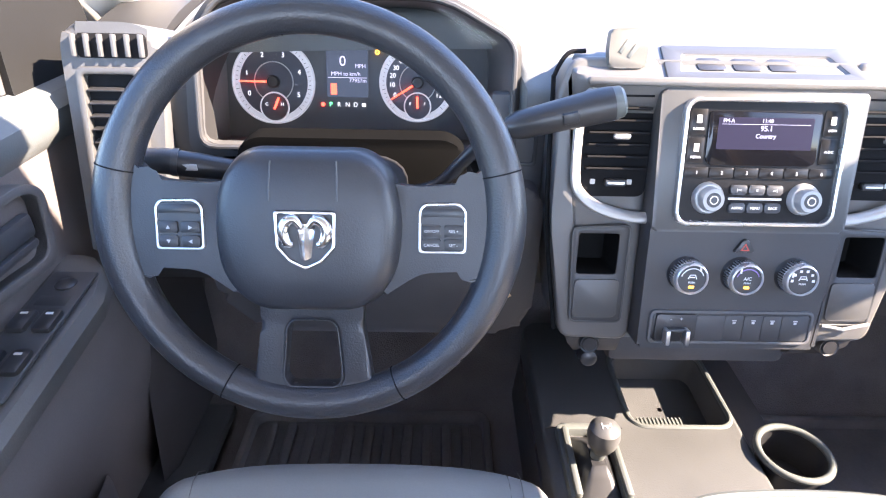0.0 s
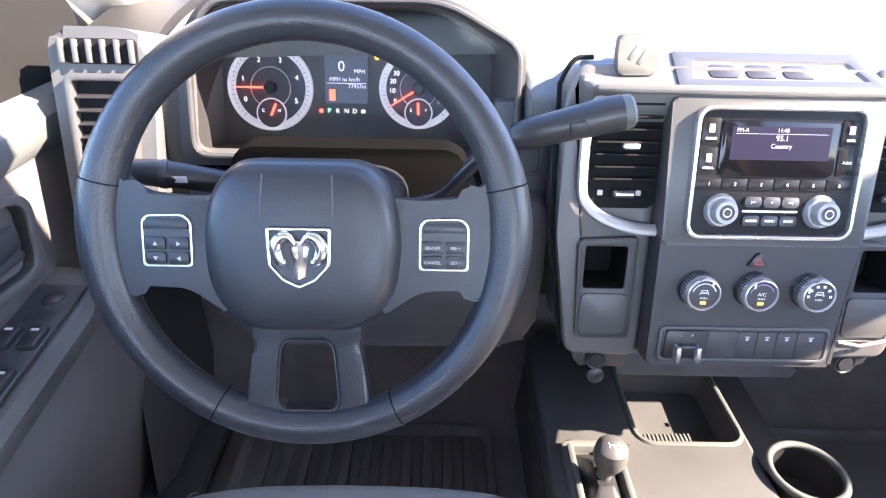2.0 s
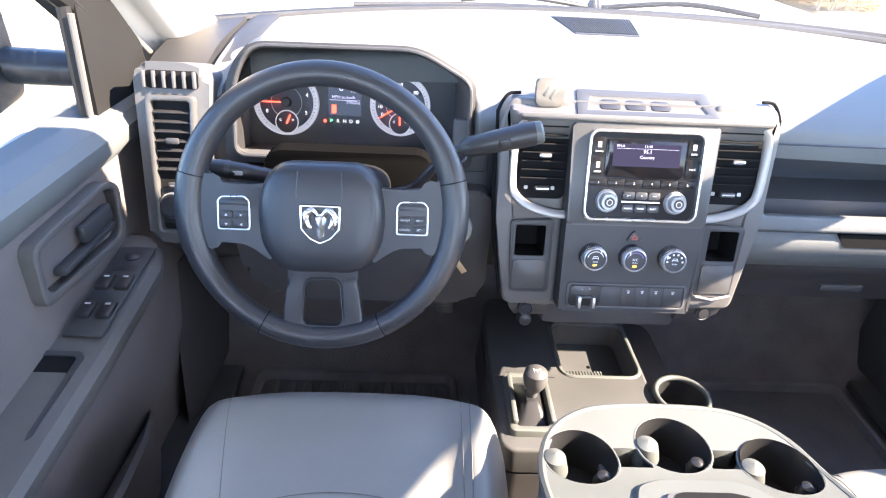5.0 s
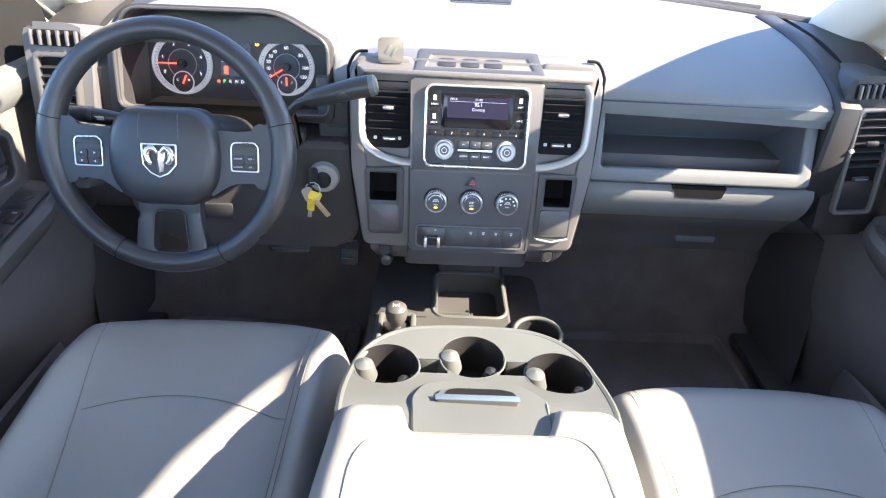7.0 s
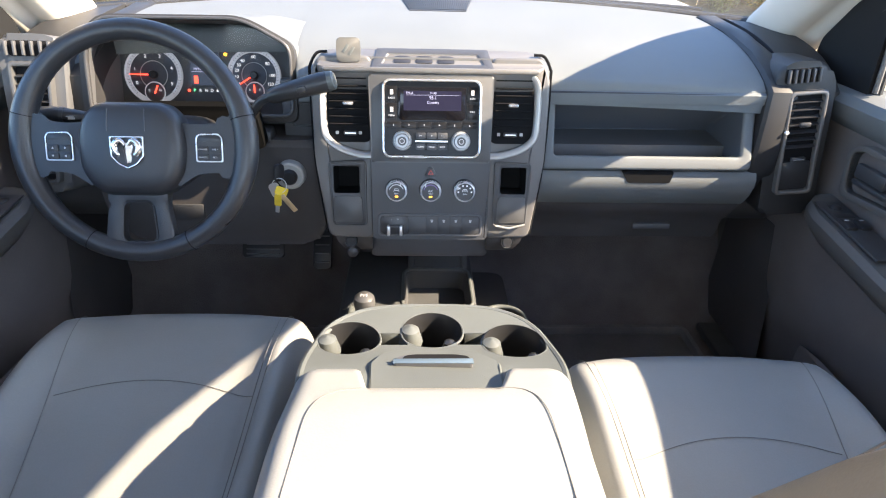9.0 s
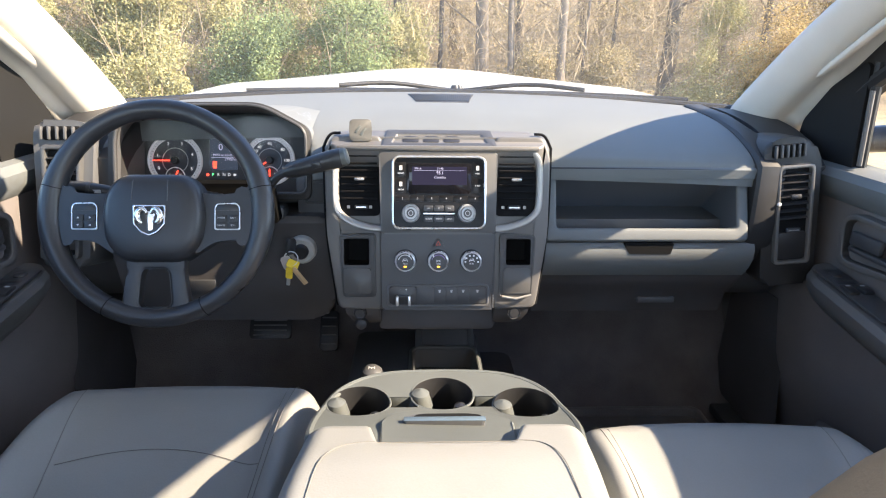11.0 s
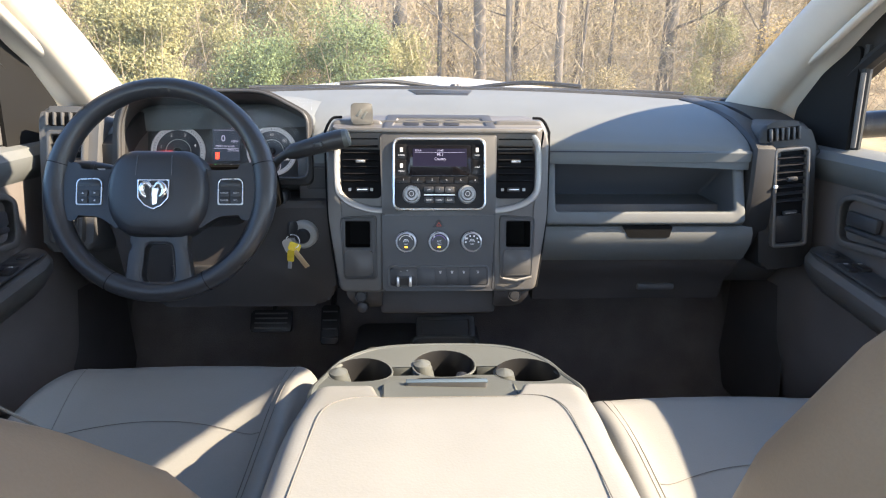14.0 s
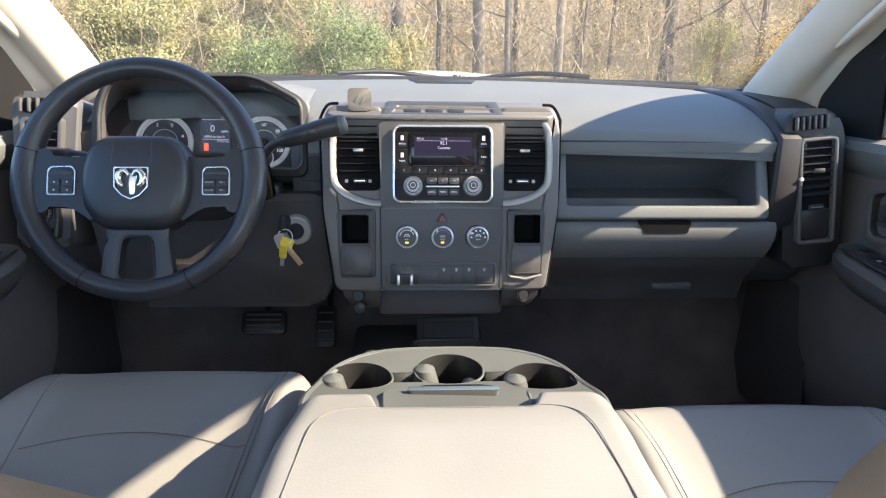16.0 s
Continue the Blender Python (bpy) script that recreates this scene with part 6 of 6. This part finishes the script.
# ---- outside: bonnet, wipers ----
def bonnet():
    b = thing("bonnet", pose(0, 0, 0), "white painted bonnet seen past the windscreen", "bonnet")

    def f(u, v):
        x = -0.88 + 1.76 * u
        y = base_y(x * 0.9) + 0.16 + (1.95 - base_y(x * 0.9) - 0.16) * v
        z = 0.838 + 0.045 * math.exp(-(x / 0.5) ** 2) - 0.03 * (x / 0.88) ** 2 + 0.02 * math.sin(v * 2.2) - 0.05 * smoothstep(0.8, 1.0, v)
        return (x, y, z)
    part("bonnet_skin", sheet(40, 24, f, thick=(0, 0, -0.03)), M_PAINT, b)
    for s in (-1, 1):
        part("wing", loft([[(s * 0.885, y, 0.0), (s * 1.0, y, 0.1), (s * 1.0, y, 0.6), (s * 0.96, y, 0.74), (s * 0.885, y, 0.77)] for y in (0.6, 1.2, 2.0)]), M_PAINT, b)
    part("grille_block", box(1.76, 0.2, 0.7, (0, 1.88, 0.42), 0.05), M_PAINT, b)
    c = thing("cowl", pose(0, 0, 0), "black plastic wiper cowl at the windscreen's foot", "cowl")
    part("cowl_panel", sheet(30, 4, lambda u, v: (-0.86 + 1.72 * u, base_y(-0.86 + 1.72 * u) + 0.02 + 0.17 * v, base_z(-0.86 + 1.72 * u) - 0.006 - 0.03 * v), thick=(0, 0, -0.01)), M_BLACK, c)


bonnet()


def wiper(x0, x1, label):
    w = thing("wiper", pose(0, 0, 0), label, "wiper", "wipers")
    n = 14
    line = []
    for i in range(n + 1):
        t = i / n
        x = x0 + (x1 - x0) * t
        line.append((x, base_y(x) + 0.045 - 0.02 * t, base_z(x) + 0.012 + 0.012 * t))
    part("blade", tube(line, 0.0062, 8), M_RUBBER, w)
    xm = x0 + (x1 - x0) * 0.55
    arm = [(x0 - 0.05 * (1 if x1 > x0 else -1), base_y(x0) + 0.13, base_z(x0) + 0.006), ((x0 + xm) / 2, base_y(x0) + 0.08, base_z(x0) + 0.032), (xm, base_y(xm) + 0.042, base_z(xm) + 0.030)]
    part("arm", tube(spline(arm, 5), 0.0066, 8), M_RUBBER, w)
    part("pivot", lathe([(0.016, 0.0), (0.018, 0.012), (0.010, 0.03)], 16, rot=pose(0, 0, 0, 90, 0, 0), loc=(arm[0][0], arm[0][1], arm[0][2] - 0.01)), M_BLACK, w)


wiper(0.03, -0.52, "black wiper resting at the windscreen's foot")
wiper(0.12, 0.70, "black wiper with a raised arm")


# ---- ground and woodland ----
rng = random.Random(5)
M_GROUND = mat("leaf_litter", (0.29, 0.232, 0.145), 0.95, grain=0.02, gscale=9, vary=0.35, vscale=0.9, bump=0.6)
M_BARK = mat("bark_grey", (0.17, 0.145, 0.12), 0.95, grain=0.01, gscale=30, vary=0.35, vscale=6, bump=0.8)
M_TWIG = mat("twig_pale", (0.33, 0.27, 0.185), 0.95, vary=0.25)


def leafmat(name, col, vary=0.55):
    m = bpy.data.materials.new(name)
    m.use_nodes = True
    nt = m.node_tree
    p = nt.nodes["Principled BSDF"]
    g = nt.nodes.new("ShaderNodeNewGeometry")
    r = nt.nodes.new("ShaderNodeValToRGB")
    r.color_ramp.elements[0].color = (*[c * (1 - vary) for c in col], 1)
    r.color_ramp.elements[1].color = (*[min(1, c * (1 + vary)) for c in col], 1)
    nt.links.new(g.outputs["Random Per Island"], r.inputs[0])
    nt.links.new(r.outputs[0], p.inputs["Base Color"])
    p.inputs["Roughness"].default_value = 0.6
    p.inputs["Specular IOR Level"].default_value = 0.25
    t = nt.nodes.new("ShaderNodeBsdfTranslucent")
    nt.links.new(r.outputs[0], t.inputs[0])
    mx = nt.nodes.new("ShaderNodeMixShader")
    mx.inputs[0].default_value = 0.35
    nt.links.new(p.outputs[0], mx.inputs[1])
    nt.links.new(t.outputs[0], mx.inputs[2])
    nt.links.new(mx.outputs[0], nt.nodes["Material Output"].inputs[0])
    return m


M_LEAFY = leafmat("leaf_yellow_green", (0.37, 0.35, 0.175), 0.32)
M_LEAFG = leafmat("leaf_green", (0.20, 0.25, 0.115), 0.45)
M_LEAFB = leafmat("leaf_tan", (0.38, 0.31, 0.17))
M_LEAFO = leafmat("leaf_ochre", (0.44, 0.32, 0.13))


def ground_z(x, y):
    return -0.80 + 0.17 * max(0.0, y - 10.5) + 0.25 * math.sin(x * 0.35 + y * 0.2) * smoothstep(9, 14, y)


def ground():
    b = bmesh.new()
    xs = [-900, -300, -120, -60] + [-40 + 2 * i for i in range(41)] + [60, 120, 300, 900]
    ys = [-900, -200, -60, -20, -8, 0, 4, 8] + [9 + 1.5 * i for i in range(24)] + [55, 70, 120, 300, 900]
    g = [[b.verts.new((x, y, min(ground_z(x, y), 16.0))) for y in ys] for x in xs]
    for i in range(len(xs) - 1):
        for j in range(len(ys) - 1):
            b.faces.new((g[i][j], g[i + 1][j], g[i + 1][j + 1], g[i][j + 1]))
    tagged(part("ground", b, M_GROUND), "leaf covered ground that rises into the woods", "", "", "structure")


ground()


def branch(bm_, p, d, length, r, depth):
    pts, rad = [p.copy()], [r]
    q, v = p.copy(), d.normalized()
    n = 5
    for i in range(n):
        v = (v + Vector((rng.uniform(-0.16, 0.16), rng.uniform(-0.16, 0.16), rng.uniform(-0.02, 0.12)))).normalized()
        q = q + v * length / n
        pts.append(q.copy())
        rad.append(r * (1 - 0.75 * (i + 1) / n))
        if depth and i > 0 and rng.random() < 0.9:
            a = rng.uniform(0, 6.28)
            bd = (v * 0.55 + Vector((math.cos(a), math.sin(a), rng.uniform(0.05, 0.5))) * 0.75)
            bm_ = branch(bm_, q, bd, length * rng.uniform(0.35, 0.6), rad[-1] * 0.55, depth - 1)
    return tube(pts, rad, 5 if r < 0.03 else 7, bm=bm_)


def tree(x, y, r, h, lean, name, label, material, n_limbs=7):
    t = thing(name, pose(x, y, ground_z(x, y) - 0.2), label, "tree", "woodland trees")
    pts, rad = [], []
    for i in range(9):
        f = i / 8
        pts.append((lean * f * h + 0.05 * math.sin(f * 7 + x), 0.04 * math.sin(f * 5 + y), h * f))
        rad.append(r * (1.25 if i == 0 else 1.0) * (1 - 0.55 * f))
    part("trunk", tube(pts, rad, 10), material, t)
    lb = bmesh.new()
    for k in range(n_limbs):
        f = rng.uniform(0.12, 0.8)
        a = rng.uniform(0, 6.28)
        lb = branch(lb, Vector((lean * f * h, 0, h * f)), Vector((math.cos(a), math.sin(a) * 0.8, rng.uniform(0.1, 0.7))), rng.uniform(1.0, 2.4), r * rng.uniform(0.12, 0.28), 2)
    part("limbs", lb, M_TWIG if k % 2 else material, t)
    return t


trunks = [(1.35, 13.4, 0.17, 0.0), (2.0, 12.9, 0.085, 0.0), (3.15, 12.7, 0.11, 0.0), (6.25, 14.4, 0.20, -0.01), (2.75, 16.5, 0.13, 0.01), (4.2, 17.5, 0.12, 0.02), (0.35, 13.6, 0.06, 0.02), (-0.55, 14.2, 0.20, 0.0),
          (-2.2, 17.0, 0.14, 0.01), (7.9, 13.2, 0.10, 0.04), (5.2, 19.0, 0.14, 0.0), (8.8, 17.0, 0.14, 0.01), (10.5, 15.0, 0.12, -0.01), (-5.5, 19.0, 0.15, 0.0), (-8.0, 18.0, 0.13, 0.01), (12.5, 18.0, 0.16, 0.0),
          (1.0, 20.0, 0.14, 0.0), (3.6, 22.0, 0.16, 0.01), (6.8, 23.0, 0.15, -0.01), (-1.2, 23.0, 0.15, 0.0), (-3.8, 24.0, 0.16, 0.0), (9.6, 24.0, 0.17, 0.0), (-10.5, 22.0, 0.16, 0.0), (4.9, 14.6, 0.05, -0.02), (3.9, 13.6, 0.04, 0.01)]
for x, y, r, ln in trunks:
    tree(x, y, r, rng.uniform(9, 13), ln, "tree", "slender bare woodland tree in winter" if r < 0.1 else "tall bare grey trunk at the wood's edge", M_BARK)


def far_trunks():
    b = bmesh.new()
    for i in range(150):
        x, y = rng.uniform(-28, 34), rng.uniform(24, 46)
        z = ground_z(x, y)
        ln = rng.uniform(-0.5, 0.5)
        b = tube([(x, y, z), (x + ln * 0.5, y, z + 5), (x + ln, y, z + 11)], [rng.uniform(0.07, 0.2), 0.08, 0.03], 6, bm=b)
    tagged(part("far_trunks", b, M_BARK), "many bare trunks deep in the woods", "woods", "", "stuff")


far_trunks()


def twigs(name, n, xr, yr, zr, length, material, label):
    """Thin bare twigs as crossed slivers."""
    vs, fs = [], []
    for i in range(n):
        x, y = rng.uniform(*xr), rng.uniform(*yr)
        z = ground_z(x, y) + rng.uniform(*zr)
        d = Vector((rng.gauss(0, 0.6), rng.gauss(0, 0.4), rng.gauss(0.5, 0.5))).normalized()
        L, w = length * rng.uniform(0.4, 1.3), rng.uniform(0.004, 0.012)
        sd = d.orthogonal().normalized() * w
        s2 = d.cross(sd).normalized() * w
        p = Vector((x, y, z))
        k = len(vs)
        vs += [p + sd, p + s2, p - sd, p + d * L + Vector((0.05, 0.02, 0.1)) * L]
        fs += [(k, k + 1, k + 3), (k + 1, k + 2, k + 3), (k + 2, k, k + 3)]
    me = bpy.data.meshes.new(name)
    me.from_pydata([tuple(v) for v in vs], [], fs)
    me.materials.append(material)
    tagged(new(name, me), label, "undergrowth", "", "stuff")


twigs("bare_twigs", 60000, (-13, 17), (12.2, 24), (0.0, 4.5), 0.7, M_TWIG, "tangle of bare winter twigs")


def leaves(name, clumps, per, size, material, label):
    """Small folded leaves in loose clumps."""
    vs, fs = [], []
    for cx, cy, cz, rx, rz in clumps:
        for i in range(per):
            a, b = rng.uniform(0, 6.28), math.acos(rng.uniform(-1, 1))
            q = rng.random() ** 0.4
            p = Vector((cx + rx * q * math.sin(b) * math.cos(a), cy + rx * 0.6 * q * math.sin(b) * math.sin(a), cz + rz * q * math.cos(b)))
            u = Vector((rng.gauss(0, 1), rng.gauss(0, 1), rng.gauss(0, 1))).normalized()
            v = u.orthogonal().normalized()
            s = size * rng.uniform(0.5, 1.4)
            k = len(vs)
            vs += [p - u * s, p + v * s * 0.45, p + u * s, p - v * s * 0.45]
            fs.append((k, k + 1, k + 2, k + 3))
    me = bpy.data.meshes.new(name)
    me.from_pydata([tuple(v) for v in vs], [], fs)
    me.materials.append(material)
    return me


def bush(x, y, w, h, material, name, label, per=900, size=0.029):
    b = thing(name, pose(0, 0, 0), label, "bush", "bushes")
    z0 = ground_z(x, y)
    cl = []
    for i in range(int(16 + w * 9)):
        f = rng.random()
        cl.append((x + rng.uniform(-w, w) * (1 - 0.4 * f), y + rng.uniform(-0.6, 0.6), z0 + 0.2 + h * f, rng.uniform(0.25, 0.75), rng.uniform(0.2, 0.6)))
    o = new("foliage", leaves("foliage", cl, per, size, material, ""))
    o.parent = b
    st = bmesh.new()
    for i in range(6):
        st = branch(st, Vector((x + rng.uniform(-w, w) * 0.4, y, z0)), Vector((rng.uniform(-0.5, 0.5), rng.uniform(-0.3, 0.3), 1)), h * 0.9, 0.02, 1)
    part("stems", st, M_TWIG, b)


for x, y, w, h, m, lab in ((-8.6, 12.2, 1.3, 3.6, M_LEAFY, "tall yellow-green hedge bush"), (-6.6, 12.6, 1.3, 3.8, M_LEAFY, "tall yellow-green hedge bush"), (-4.9, 12.4, 1.2, 3.4, M_LEAFY, "tall yellow-green hedge bush"), (-10.6, 13.0, 1.4, 4.0, M_LEAFY, "tall yellow-green hedge bush"),
                           (-3.4, 12.0, 0.8, 1.9, M_LEAFG, "dense green bush at the wood's edge"), (-1.5, 12.0, 0.9, 2.2, M_LEAFG, "dense green bush at the wood's edge"), (-2.5, 13.4, 1.2, 3.6, M_LEAFY, "tall yellow-green hedge bush"), (-5.8, 11.6, 1.2, 2.6, M_LEAFY, "yellow-green hedge bush in front"), (-8.0, 11.5, 1.3, 2.8, M_LEAFY, "yellow-green hedge bush in front"), (-12.2, 12.6, 1.5, 3.8, M_LEAFY, "tall yellow-green hedge bush"), (-4.0, 13.6, 1.4, 4.2, M_LEAFY, "tall yellow-green hedge bush"), (-0.4, 12.8, 0.5, 1.7, M_LEAFY, "low yellow-green bush under the trees"),
                           (6.9, 13.0, 0.8, 2.4, M_LEAFY, "low yellow-green bush under the trees"), (8.2, 12.4, 1.0, 2.2, M_LEAFO, "ochre leaved bush beside a trunk"), (9.6, 13.4, 1.2, 3.4, M_LEAFO, "ochre leaved bush beside a trunk"), (4.4, 13.4, 0.6, 1.1, M_LEAFB, "tan leaved low bush on leaf litter"), (2.5, 13.2, 0.7, 0.9, M_LEAFB, "tan leaved low bush on leaf litter")):
    bush(x, y, w, h, m, "bush", lab)
far = [(rng.uniform(-14, 18), rng.uniform(14, 30), 0, 0, 0) for _ in range(1000)]
far = [(x, y, ground_z(x, y) + rng.uniform(0.1, 4.5), rng.uniform(0.4, 1.1), rng.uniform(0.3, 0.8)) for x, y, *_ in far]
ob = new("beech_leaves", leaves("beech_leaves", far, 150, 0.042, M_LEAFB, ""))
tagged(ob, "dry tan leaves still hanging through the woods", "undergrowth", "", "stuff")
